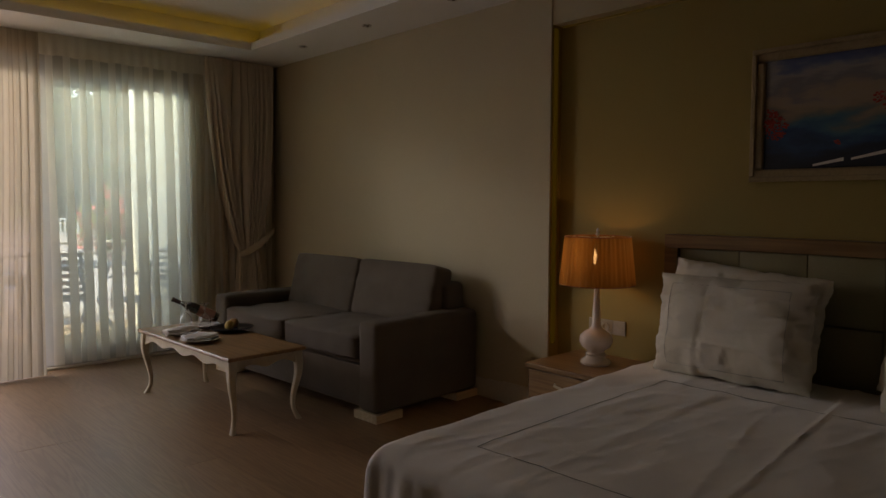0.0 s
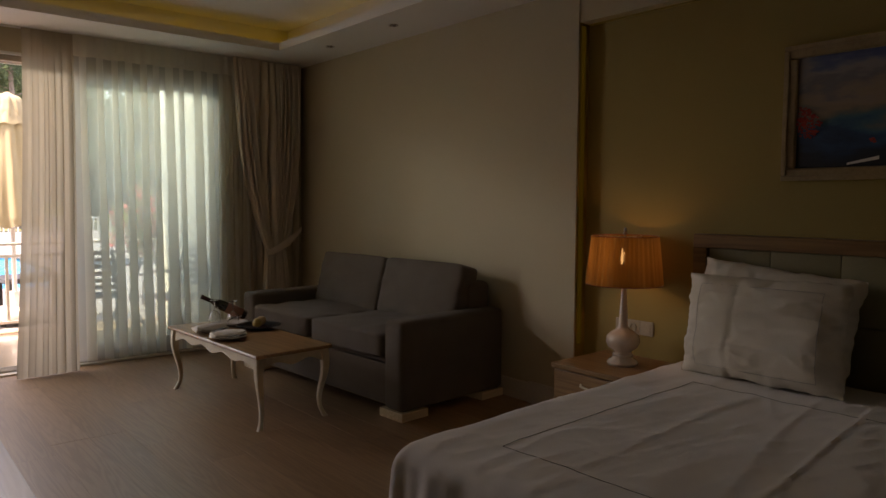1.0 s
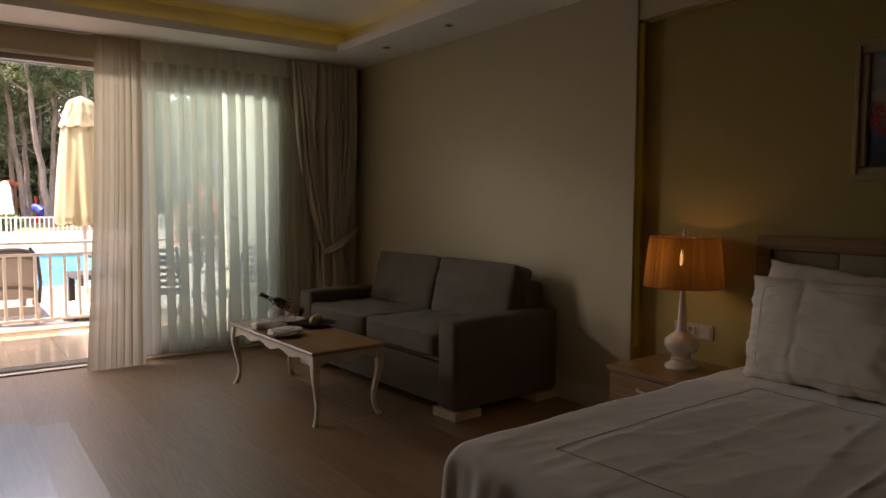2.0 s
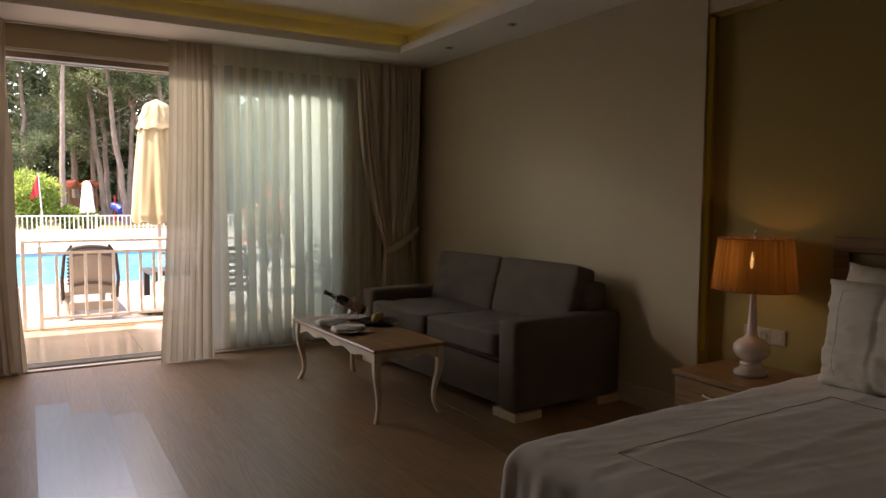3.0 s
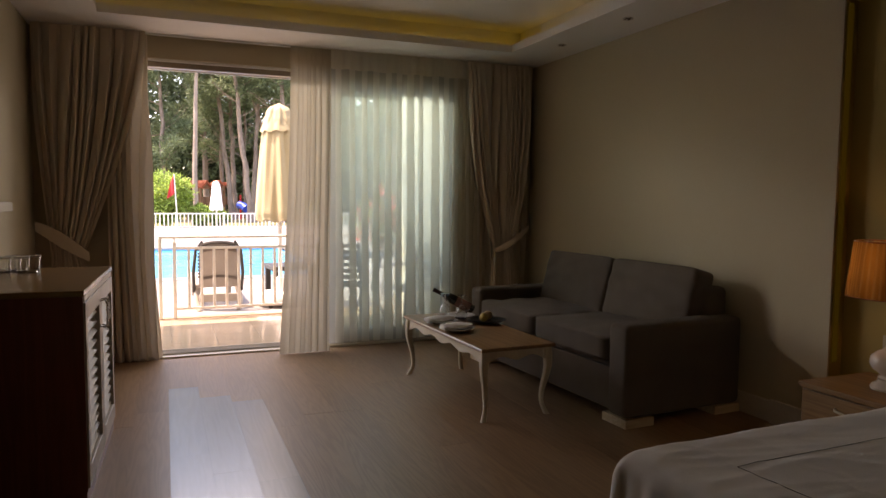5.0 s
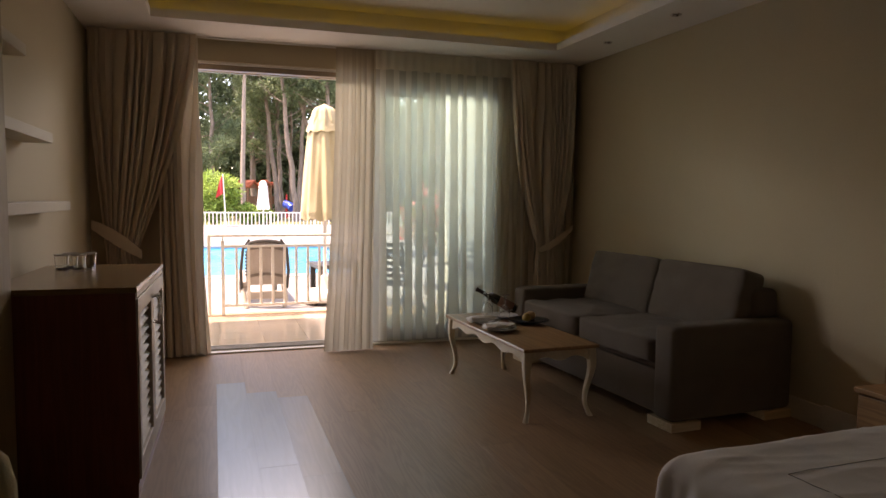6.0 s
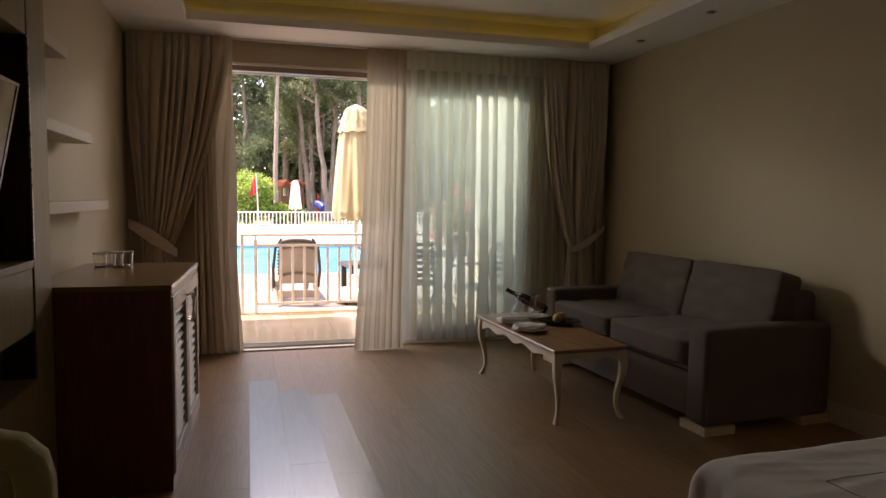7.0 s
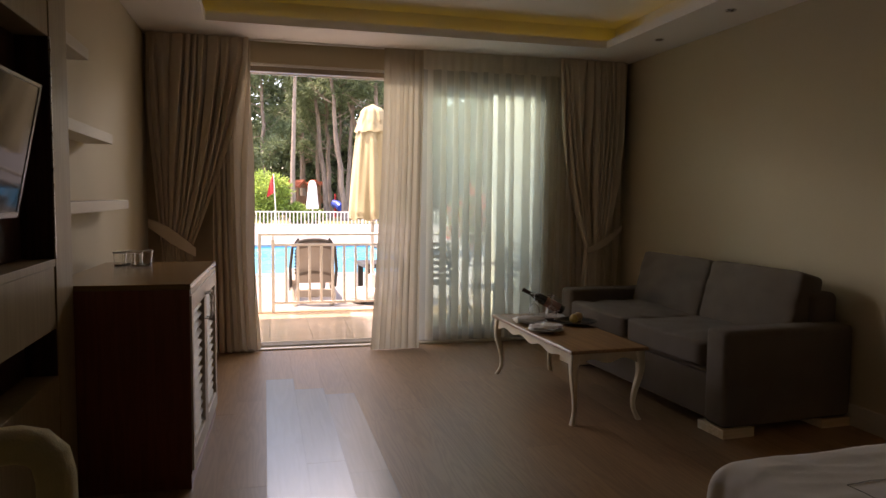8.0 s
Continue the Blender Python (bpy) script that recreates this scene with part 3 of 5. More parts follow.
def voile(x0, x1, material, parent, seed):
    """Flat lengths of thin cloth folded over at each pleat, so that the folds are three layers deep."""
    rnd = random.Random(seed)
    pleats = []
    x = x0
    while x < x1:
        p, o = rnd.uniform(0.100, 0.126), rnd.uniform(0.036, 0.066)
        pleats.append((x, p, o))
        x += p
    nv = 30
    bm = bmesh.new()
    rows = []
    for j in range(nv + 1):
        v = j / nv
        z = CEIL - 0.004 + (0.03 - CEIL + 0.004) * v
        row = []
        for i, (x, p, o) in enumerate(pleats):
            d0 = 0.022 * noise.noise(Vector((i * 3.7, v * 1.1, seed))) * v
            d1 = 0.022 * noise.noise(Vector(((i + 1) * 3.7, v * 1.1, seed))) * v
            oo = o * (0.85 + 0.35 * v + 0.25 * noise.noise(Vector((i * 5.1, v * 1.6, seed + 4))))
            a, b = x + d0, x + p + d1
            wob = 0.006 * noise.noise(Vector((i * 2.3, v * 2.5, seed + 9)))
            q = (b - a) / (b + oo - a)               # where the doubled pleat begins
            for s in (0.0, 0.33 * q, 0.67 * q, q, 1.0):
                row.append((a + (b + oo - a) * s, 0.030 - 0.044 * s + (0.008 + wob) * math.sin(math.pi * s), z))
            row.append((b + oo + 0.004, -0.006, z))
            row.append((b + oo, 0.001, z))
            row.append((b + oo * 0.5, 0.010, z))
            row.append((b, 0.020, z))
            row.append((b - 0.004, 0.026, z))
        rows.append([bm.verts.new(c) for c in row])
    for r0, r1 in zip(rows, rows[1:]):
        for i in range(len(r0) - 1):
            f = bm.faces.new((r0[i], r0[i + 1], r1[i + 1], r1[i]))
            f.material_index = 1 if 3 <= i % 10 <= 7 else 0
    part("voile", bm, (material, SHEERPLEAT), parent, "", True)


voile(1.30 - 1.8, 2.74 - 1.8, SHEER, sh, 11)
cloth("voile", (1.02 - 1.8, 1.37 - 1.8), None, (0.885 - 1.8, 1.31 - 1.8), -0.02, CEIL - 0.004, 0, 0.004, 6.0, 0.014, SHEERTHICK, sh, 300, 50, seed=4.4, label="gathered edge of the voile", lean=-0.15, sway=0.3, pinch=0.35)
# strip added to carry glow that the voile lacks beside the pane
cloth("voile", (2.53 - 1.8, 2.83 - 1.8), None, (2.51 - 1.8, 2.80 - 1.8), 0.0, CEIL - 0.004, 0, 0.020, 4.0, 0.009, SHEEREDGE, sh, 120, 40, seed=8.1, label="added strip that lightens the right edge of the voile", sway=0.3, pinch=0.3)
# added cloth strip, so the voile looks lit in front of the dark lintel
part("heading", sheet(lambda u, v: (1.36 - 1.8 + 1.35 * u, -0.046 + 0.005 * math.sin(2 * math.pi * 17 * u + 0.6 * math.sin(9 * u)), CEIL - 0.004 - (0.165 + 0.004 * math.sin(40 * u)) * v), 300, 6), VOILETOP, sh, "added strip that lightens the top of the voile", True)
part("curtain_rail", box(-0.91, 3.36, 6.02, 6.045, CEIL - 0.012, CEIL - 0.001), WHITE, thing("curtain_track", (0, 0, 0), 0, "white ceiling curtain track", "curtain track"))

# ---- sofa ----
def sofa():
    s = thing("sofa", (2.459, 3.239, 0), 3.0, "two-seat taupe fabric sofa bed on pale wooden block feet", "sofa")
    W, D = 1.97, 0.920                    # along the wall, and deep
    aw = 0.175
    for y in (0.0, W - aw):
        bm = box(0, D, y, y + aw, 0.054, 0.608, 0.035, 4)
        part("armrest", bm, SOFA, s, "", True)
    part("base_panel", box(0.035, D - 0.02, aw + 0.004, W - aw - 0.004, 0.062, 0.325, 0.015, 2), SOFA, s, "", True)
    part("pull_out_rail", box(0.022, 0.10, aw + 0.01, W - aw - 0.01, 0.338, 0.364, 0.01, 2), SOFA, s, "padded pull-out rail", True)
    part("back_frame", box(D - 0.21, D - 0.005, aw - 0.06, W - aw + 0.05, 0.30, 0.785, 0.045, 4), SOFA, s, "", True)
    half = (W - 2 * aw) / 2
    for i in range(2):
        yc = aw + half * (i + 0.5)
        bm = cushion(D - 0.13, half - 0.008, 0.150, 0.16, 22, 0.012, i * 3.0, 16)
        part("seat_cushion", tilt(bm, pose((D - 0.13) / 2 - 0.012, yc + 0.01, 0.440)), SOFA, s, "", True)
        bm = cushion(0.43, half + 0.012, 0.175, 0.20, 20, 0.010, 5 + i * 2.0, 15)
        part("back_cushion", tilt(bm, pose(D - 0.225, yc - 0.022 + 0.022 * i, 0.685, 0, -75, 0)), SOFA, s, "", True)
    for x in (0.0, D - 0.22):
        for y in (0.0, W - 0.215):
            part("foot", box(x + 0.002, x + 0.215, y - 0.004, y + 0.215, 0, 0.053, 0.004), FOOTWOOD, s, "pale wooden block foot")


sofa()


# ---- coffee table ----
TZ = 0.45


def coffee_table():
    t = thing("coffee_table", (1.945, 4.275, 0), 2.1, "cream coffee table with oak top and curved cabriole legs", "table")
    hx, hy = 0.258, 0.650
    part("tabletop", box(-hx, hx, -hy, hy, TZ - 0.022, TZ, 0.006, 2), TOPWOOD, t, "oak veneer top with a moulded edge")
    ax, ay = hx - 0.025, hy - 0.025

    def apron(length, waves):
        """Scalloped board: straight above, wavy below."""
        bm = bmesh.new()
        n = 40
        rows = []
        for i in range(n + 1):
            u = -1 + 2 * i / n
            drop = 0.052 + 0.014 * math.cos(u * math.pi * waves) * (1 - 0.5 * u * u) + 0.030 * abs(u) ** 8
            rows.append([bm.verts.new((u * length, yy, zz)) for yy, zz in ((-0.009, TZ - 0.0225), (0.009, TZ - 0.0225), (0.009, TZ - 0.022 - drop), (-0.009, TZ - 0.022 - drop))])
        for a, b in zip(rows, rows[1:]):
            for k in range(4):
                bm.faces.new((a[k], a[(k + 1) % 4], b[(k + 1) % 4], b[k]))
        bm.faces.new(rows[0])
        bm.faces.new(rows[-1][::-1])
        return bm
    for s in (-1, 1):
        part("apron", tilt(apron(ay - 0.02, 4.0), pose(s * (ax - 0.012), 0, 0, 0, 0, 90)), CREAM, t)
        part("apron", tilt(apron(ax - 0.02, 2.0), pose(0, s * (ay - 0.012), 0)), CREAM, t)
    for sx in (-1, 1):
        for sy in (-1, 1):
            pts, rad = [], []
            for i in range(15):
                k = i / 14                       # 0 at the top
                z = (TZ - 0.0225) * (1 - k)
                out = 0.011 * math.sin(k * math.pi * 2.0) + (0.014 * max(0, (k - 0.82) / 0.18) ** 1.4) - 0.006 * k
                r = 0.030 - 0.018 * min(k / 0.8, 1) ** 0.75 + 0.004 * max(0, (k - 0.9) / 0.1)
                d = out * 1.1
                pts.append((sx * (ax - 0.020 + d), sy * (ay - 0.020 + d), z))
                rad.append(r)
            bm = bmesh.new()
            rings = [[bm.verts.new((p[0] + r * cx, p[1] + r * cy, p[2])) for cx, cy in ((-0.7, -1), (0.7, -1), (1, -0.7), (1, 0.7), (0.7, 1), (-0.7, 1), (-1, 0.7), (-1, -0.7))] for p, r in zip(pts, rad)]
            for a, b in zip(rings, rings[1:]):
                for k in range(8):
                    bm.faces.new((a[k], a[(k + 1) % 8], b[(k + 1) % 8], b[k]))
            bm.faces.new(rings[0])
            bm.faces.new(rings[-1][::-1])
            part("leg", bm, CREAM, t, "", True)


coffee_table()


def plate(x, y, r, material, label, z=TZ):
    p = thing("plate", (x, y, z + 0.001), 0, label, "plate", "plates on the table")
    part("dish", lathe([(0, 0.004), (r * 0.62, 0.004), (r * 0.72, 0.010), (r, 0.021), (r, 0.024), (r * 0.70, 0.015), (r * 0.6, 0.008), (0, 0.008)], 40), material, p, "", True)
    return p


def napkin(x, y, rz, seed):
    def fn(u, v):
        a = 2 * math.pi * u
        taper = 0.55 + 0.45 * math.sin(math.pi * min(1, 0.15 + v * 0.8))
        rr = 1 + 0.12 * math.sin(3 * a + seed + 2 * v) + 0.06 * math.sin(6 * a - v * 7 + seed) + 0.12 * noise.noise(Vector((3 * math.cos(a), 3 * math.sin(a) + seed, v * 6)))
        end = 0.02 if v in (0, 1) else 1
        return (0.225 * (v - 0.5), 0.052 * taper * rr * math.cos(a) * end, max(0.0, 0.022 + 0.021 * taper * rr * math.sin(a) * end + 0.006 * noise.noise(Vector((v * 9, a, seed)))))
    n = thing("napkin", (x, y, TZ + 0.012), rz, "rolled white cotton napkin lying on a plate", "napkin", "napkins")
    part("cloth", sheet(fn, 44, 44), NAPKIN, n, "", True)


def knife(x, y, rz):
    k = thing("knife", (x, y, TZ + 0.052), rz, "stainless steel table knife on a napkin", "knife")
    part("blade", box(0.0, 0.11, -0.008, 0.008, 0, 0.002, 0.0008), STEEL, k)
    part("handle", box(-0.09, -0.001, -0.006, 0.006, -0.001, 0.005, 0.002), STEEL, k)


plate(1.81, 4.50, 0.120, PLATE, "white porcelain plate under a napkin")
plate(1.80, 4.20, 0.120, PLATE, "white porcelain plate under a napkin")
plate(2.02, 4.66, 0.115, PLATE, "white porcelain plate with a knife beside the bottle")
napkin(1.80, 4.50, 8, 1.0)
napkin(1.80, 4.20, 4, 4.0)
knife(2.02, 4.62, 35)
dish = plate(2.125, 4.43, 0.150, SLATE, "dark glazed fruit dish")
fr = thing("lemon", (2.100, 4.41, TZ + 0.010), 20, "yellow lemon lying in the dark dish", "fruit", "fruit")
part("rind", lathe([(0, 0), (0.012, 0.002), (0.028, 0.012), (0.032, 0.026), (0.029, 0.042), (0.018, 0.058), (0.007, 0.063), (0, 0.065)], 24), LEMON, fr, "", True)
fr = thing("peach", (2.165, 4.48, TZ + 0.010), 0, "orange peach lying in the dark dish", "fruit", "fruit")
part("skin", lathe([(0, 0.002), (0.016, 0.003), (0.030, 0.016), (0.034, 0.032), (0.030, 0.049), (0.016, 0.060), (0.004, 0.059), (0, 0.056)], 24), PEACH, fr, "", True)


def wine_glass(x, y, label):
    g = thing("wine_glass", (x, y, TZ), 0, label, "wine glass", "wine glasses")
    # stands on its mouth
    part("bowl", lathe([(0.033, 0.0), (0.038, 0.025), (0.041, 0.05), (0.036, 0.078), (0.018, 0.098), (0.0045, 0.108), (0.0045, 0.107), (0.016, 0.096), (0.034, 0.077), (0.039, 0.05), (0.0365, 0.025), (0.0315, 0.0), (0.033, 0.0)], 32), CLEAR, g, "", True)
    part("stem", lathe([(0.0, 0.108), (0.0042, 0.1085), (0.0035, 0.14), (0.004, 0.168), (0, 0.1685)], 14), CLEAR, g, "", True)
    part("foot", lathe([(0, 0.169), (0.006, 0.169), (0.034, 0.176), (0.034, 0.178), (0, 0.180)], 32), CLEAR, g, "", True)


wine_glass(1.93, 4.73, "clear wine glass turned upside down by the bottle")
wine_glass(2.02, 4.62, "clear wine glass turned upside down by the bottle")


def wine_bottle():
    b = thing("wine_bottle", (2.03, 4.80, TZ), 0, "dark red wine bottle lying tilted in a wire holder", "bottle")
    m = pose(0.055, 0.0, 0.083, 0, 0, 165) @ pose(0, 0, 0.006, 0, 63, 0) @ Matrix.Diagonal((1.0, 1.0, 1.14, 1.0))
    prof = [(0, -0.1), (0.030, -0.1), (0.037, -0.095), (0.0375, 0.07), (0.034, 0.095), (0.020, 0.122), (0.0145, 0.14), (0.0145, 0.19), (0.016, 0.192), (0.016, 0.203), (0, 0.204)]
    part("body", tilt(lathe(prof, 36), m), BOTTLE, b, "", True)
    part("capsule", tilt(lathe([(0.0152, 0.145), (0.0153, 0.190), (0.0166, 0.192), (0.0166, 0.204), (0.0, 0.205)], 28), m), FOIL, b, "dark red foil capsule", True)
    part("wine_label", tilt(lathe([(0.0378, -0.07), (0.0379, 0.035), (0.0378, 0.036)], 36), m), PAPER, b, "brown-red paper label", True)
    h = thing("bottle_holder", (2.03, 4.80, TZ), 0, "thin wire bottle holder on the table", "bottle holder")
    for y in (-0.03, 0.03):
        part("wire", tube([(0.12, y, 0.003), (-0.05, y, 0.003), (-0.055, y, 0.10), (-0.055, y * 0.3, 0.118)], 0.0022, 6), STEEL, h)
    part("wire", tube([(0.12, -0.03, 0.003), (0.12, -0.03, 0.035), (0.12, 0.03, 0.035), (0.12, 0.03, 0.003)], 0.0022, 6), STEEL, h)


wine_bottle()


def crease(x, y, seed, scale=1.0):
    """Soft ridges of crumpled cloth."""
    a = 1 - abs(noise.noise(Vector((x * 3.1 * scale + seed, y * 1.3 * scale, seed)))) * 2.6
    b = 1 - abs(noise.noise(Vector((x * 1.9 * scale, y * 5.2 * scale + seed, seed + 3)))) * 2.6
    return max(0, a) ** 3 + 0.7 * max(0, b) ** 3


# ---- bed ----
BX0, BX1, BY0, BY1, BZ = 1.405, 3.37, 0.0, 1.875, 0.51


def bed():
    b = thing("bed", (BX0 + 0.03, BY0, 0), 1.6, "double bed with a smooth white linen bedspread", "bed")
    lx, ly = BX1 - BX0, BY1 - BY0
    part("box_spring", box(0.06, lx - 0.01, 0.05, ly - 0.05, 0.10, 0.30, 0.02, 2), LINEN, b, "white fabric bed base")
    for x in (0.14, lx - 0.14):
        for y in (0.14, ly - 0.14):
            part("leg", lathe([(0, 0), (0.024, 0), (0.03, 0.10), (0, 0.10)], 16, at=(x, y, 0)), DARKWOOD, b)
    part("mattress", box(0.05, lx - 0.01, 0.04, ly - 0.04, 0.302, BZ - 0.02, 0.05, 3), LINEN, b)

    # the bedspread lies over the top and hangs down three sides, with soft folds in the overhang
    bm = bmesh.new()
    R, drop = 0.085, 0.39
    nx, ny = 220, 220
    ext = drop + R * (math.pi / 2)

    def lay(s, length, open_end):
        """Arc length along one axis to (place, fall, slope): flat, round the edge, down."""
        if s < 0:
            k = -s
            if k < R * math.pi / 2:
                a = k / R
                return (R - R * math.sin(a), R - R * math.cos(a))
            return (-0.02 * min(1.0, (k - R * math.pi / 2) / 0.25), R + (k - R * math.pi / 2))
        return (R + s, 0.0)

    def fn(u, v):
        su = -ext + u * (ext + lx - R - 0.02)
        y_len = ly - 2 * R
        sv = -ext + v * (2 * ext + y_len)
        x, fx = lay(su, lx, True)
        if sv <= y_len:
            y, fy = lay(sv, ly, False)
        else:
            y, fy = lay(y_len - sv, ly, False)
            y = ly - y
        if fx > 0 and fy > 0:
            f = (fx ** 2 + fy ** 2) ** 0.5
        else:
            f = max(fx, fy)
        f = min(f, drop + R)
        # folds in the hanging parts, soft dents on top
        hang = min(1, max(0.0, f - 0.005) / 0.22)
        w = hang * (0.006 * math.sin(58 * y + 2.6 * math.sin(7 * y)) + 0.012 * math.sin(23 * y + 1.0) + 0.022 * noise.noise(Vector((y * 9, f * 2, 3)))) if fx > fy else hang * (0.008 * math.sin(47 * x + 2.2 * math.sin(6 * x)) + 0.014 * noise.noise(Vector((x * 8, f * 2, 6))))
        dent = 0.006 * noise.noise(Vector((x * 2.2, y * 2.2, 1.0))) + 0.0035 * noise.noise(Vector((x * 7, y * 5, 4.0))) + 0.0045 * crease(y * 1.5, x * 0.45, 2.0) + 0.0028 * crease(y * 2.2 + 0.5 * x, x * 0.5, 9.0, 1.6)
        ridge = 0.002 * max(0, 1 - abs((y - 0.45 * x - 0.55) + 0.05 * noise.noise(Vector((x * 3, 0, 2)))) / 0.022) + 0.007 * max(0, 1 - abs((y - 0.05 * x - 0.793) + 0.012 * noise.noise(Vector((x * 2, 5, 2)))) / 0.016)
        if fx > fy:
            x -= w + 0.008 * hang
        elif fy > 0:
            y += (w + 0.02 * hang) * (-1 if sv < 0 else 1)
        return (x, y, BZ + (dent + ridge) * (1 - hang) - f)
    part("bedspread", sheet(fn, nx, ny, bm), LINEN, b, "white linen bedspread with folds", True)

    # stitched rectangle on the spread
    def seam(p, q, n=30):
        out = []
        for i in range(n + 1):
            x, y = p[0] + (q[0] - p[0]) * i / n, p[1] + (q[1] - p[1]) * i / n
            dent = 0.006 * noise.noise(Vector((x * 2.2, y * 2.2, 1.0))) + 0.0035 * noise.noise(Vector((x * 7, y * 5, 4.0))) + 0.0045 * crease(y * 1.5, x * 0.45, 2.0) + 0.0028 * crease(y * 2.2 + 0.5 * x, x * 0.5, 9.0, 1.6)
            out.append((x, y, BZ + dent + 0.002))
        return tube(out, 0.0013, 5)
    a, c = (0.24, 1.58), (0.24, 0.25)
    part("stitched_line", seam(a, (1.49, 1.56)), STITCH, b, "grey stitched border line")
    part("stitched_line", seam(a, c), STITCH, b, "grey stitched border line")
    part("stitched_line", seam(c, (1.45, 0.24)), STITCH, b, "grey stitched border line")
    part("stitched_line", seam((1.49, 1.56), (1.45, 0.24)), STITCH, b, "grey stitched border line")
    return b


bed()


def headboard():
    h = thing("headboard", (NB - 0.001, 0.0, 0), 0, "wood-framed headboard with square padded panels", "headboard")
    y0, y1, zt = -0.165, 1.905, 1.165
    x0 = -0.085
    part("top_rail", box(x0, 0, y0, y1, zt - 0.07, zt, 0.004), HEADWOOD, h)
    part("stile", box(x0, 0, y1 - 0.075, y1, 0.02, zt - 0.071, 0.004), HEADWOOD, h)
    part("stile", box(x0, 0, y0, y0 + 0.075, 0.02, zt - 0.071, 0.004), HEADWOOD, h)
    part("backing", box(-0.02, 0, y0 + 0.076, y1 - 0.076, 0.02, zt - 0.072), PAD, h)
    n = 6
    w = (y1 - y0 - 0.152) / n
    for i in range(n):
        for z0 in (0.45, 0.775):
            bm = box(-0.062, -0.021, y0 + 0.076 + i * w + 0.001, y0 + 0.076 + (i + 1) * w - 0.001, z0 + 0.001, z0 + 0.318, 0.004, 3)
            part("pad", bm, PAD, h, "padded leatherette square", True)


headboard()


def pillow(name, at, spin, ry, rz, seed, label, w=0.74, hgt=0.50, seam=True):
    p = thing(name, at, 0, label, "pillow", "pillows on the bed")
    m = pose(0, 0, 0, 0, ry, rz) @ pose(0, 0, 0, 0, 0, spin)
    bm = bmesh.new()
    n = 64
    grid = {}

    def puff(u, v, side):
        """Filling and creases: plump in the middle, crumpled towards the edges, with one long dent down the middle."""
        t = ((1 - u ** 4) * (1 - v ** 4)) ** 0.62
        rim = max(abs(u), abs(v)) ** 3
        z = side * (0.098 * t + 0.0045 * crease(u * 0.7, v * 0.7, seed, 1.5) * (0.4 + 0.6 * t))
        z += 0.013 * noise.noise(Vector((u * 1.7 + seed, v * 1.9, side * 3))) * t
        z += rim * (0.020 * noise.noise(Vector((u * 3.3 + seed, v * 5.1, side * 2))) + 0.009 * noise.noise(Vector((u * 9 + seed, v * 11, side * 2))))
        z -= side * 0.007 * t * max(0, 1 - abs(v - 0.28 + 0.04 * u) / 0.05)
        return t, z
    for side in (1, -1):
        for i in range(n + 1):
            for j in range(n + 1):
                u, v = -1 + 2 * i / n, -1 + 2 * j / n
                edge = i in (0, n) or j in (0, n)
                if edge and (0, i, j) in grid:
                    continue
                t, z = puff(u, v, side)
                flange = 0.010 * noise.noise(Vector((u * 3 + seed, v * 3, 1))) + 0.005 * noise.noise(Vector((u * 9 + seed, v * 9, 1)))
                pull = 1 - 0.05 * (1 - abs(u * v)) * (abs(u) ** 4 + abs(v) ** 4) / 2
                co = Vector((u * w / 2 * pull + flange, v * hgt / 2 * pull + flange, z))
                grid[(0 if edge else side, i, j)] = bm.verts.new(m @ co)
    for side in (1, -1):
        for i in range(n):
            for j in range(n):
                q = []
                for a, c in ((i, j), (i + 1, j), (i + 1, j + 1), (i, j + 1)):
                    q.append(grid[(0 if a in (0, n) or c in (0, n) else side, a, c)])
                bm.faces.new(q)
    part("pillowcase", bm, PILLOW, p, "", True)
    if seam:
        pts = []
        for k in range(81):
            s = k / 80 * 4
            c, f = int(s) % 4, s - int(s)
            u, v = ((-0.80 + 1.6 * f, -0.76), (0.80, -0.76 + 1.52 * f), (0.80 - 1.6 * f, 0.76), (-0.80, 0.76 - 1.52 * f))[c]
            z = puff(u, v, 1)[1]
            pull = 1 - 0.05 * (1 - abs(u * v)) * (abs(u) ** 4 + abs(v) ** 4) / 2
            pts.append(m @ Vector((u * w / 2 * pull, v * hgt / 2 * pull, z + 0.001)))
        part("piping", tube(pts, 0.0011, 5), STITCH, p, "thin grey piping")


# each leans on the headboard; its width runs along the bed's head
for yc, s in ((1.40, 0.0), (0.42, 20.0)):
    pillow("pillow", (3.245, yc + 0.025, BZ + 0.268), -5, -79, 0, 5.0 + s, "plump white pillow leaning on the headboard", 0.50, 0.74, False)
    pillow("pillow", (3.095, yc + 0.00, BZ + 0.243), 0.5, -81, 0, 1.0 + s, "white pillow with thin grey piping leaning in front", 0.48, 0.72)


# ---- bedside ----
NZT = 0.43


def nightstand():
    n = thing("nightstand", (2.97, 2.0, 0), 0, "low oak nightstand with one drawer", "nightstand")
    d, w = NB - 2.97 - 0.002, 0.50
    part("top", box(-0.008, d, -0.02, w + 0.01, NZT - 0.025, NZT, 0.003), NIGHTWOOD, n)
    part("body", box(0.012, d, 0.0, w, 0.12, NZT - 0.026, 0.003), NIGHTWOOD, n)
    dw = part("drawer_front", box(-0.004, 0.011, 0.012, w - 0.012, 0.14, NZT - 0.034, 0.003), NIGHTWOOD, n)
    part("handle", tube([(-0.004, 0.17, 0.342), (-0.022, 0.18, 0.338), (-0.030, 0.235, 0.332), (-0.022, 0.29, 0.338), (-0.004, 0.30, 0.342)], 0.007, 8), CREAM, dw, "curved cream handle", True)
    part("plinth", box(0.04, d, 0.02, w - 0.02, 0, 0.119), WENGE, n)


nightstand()


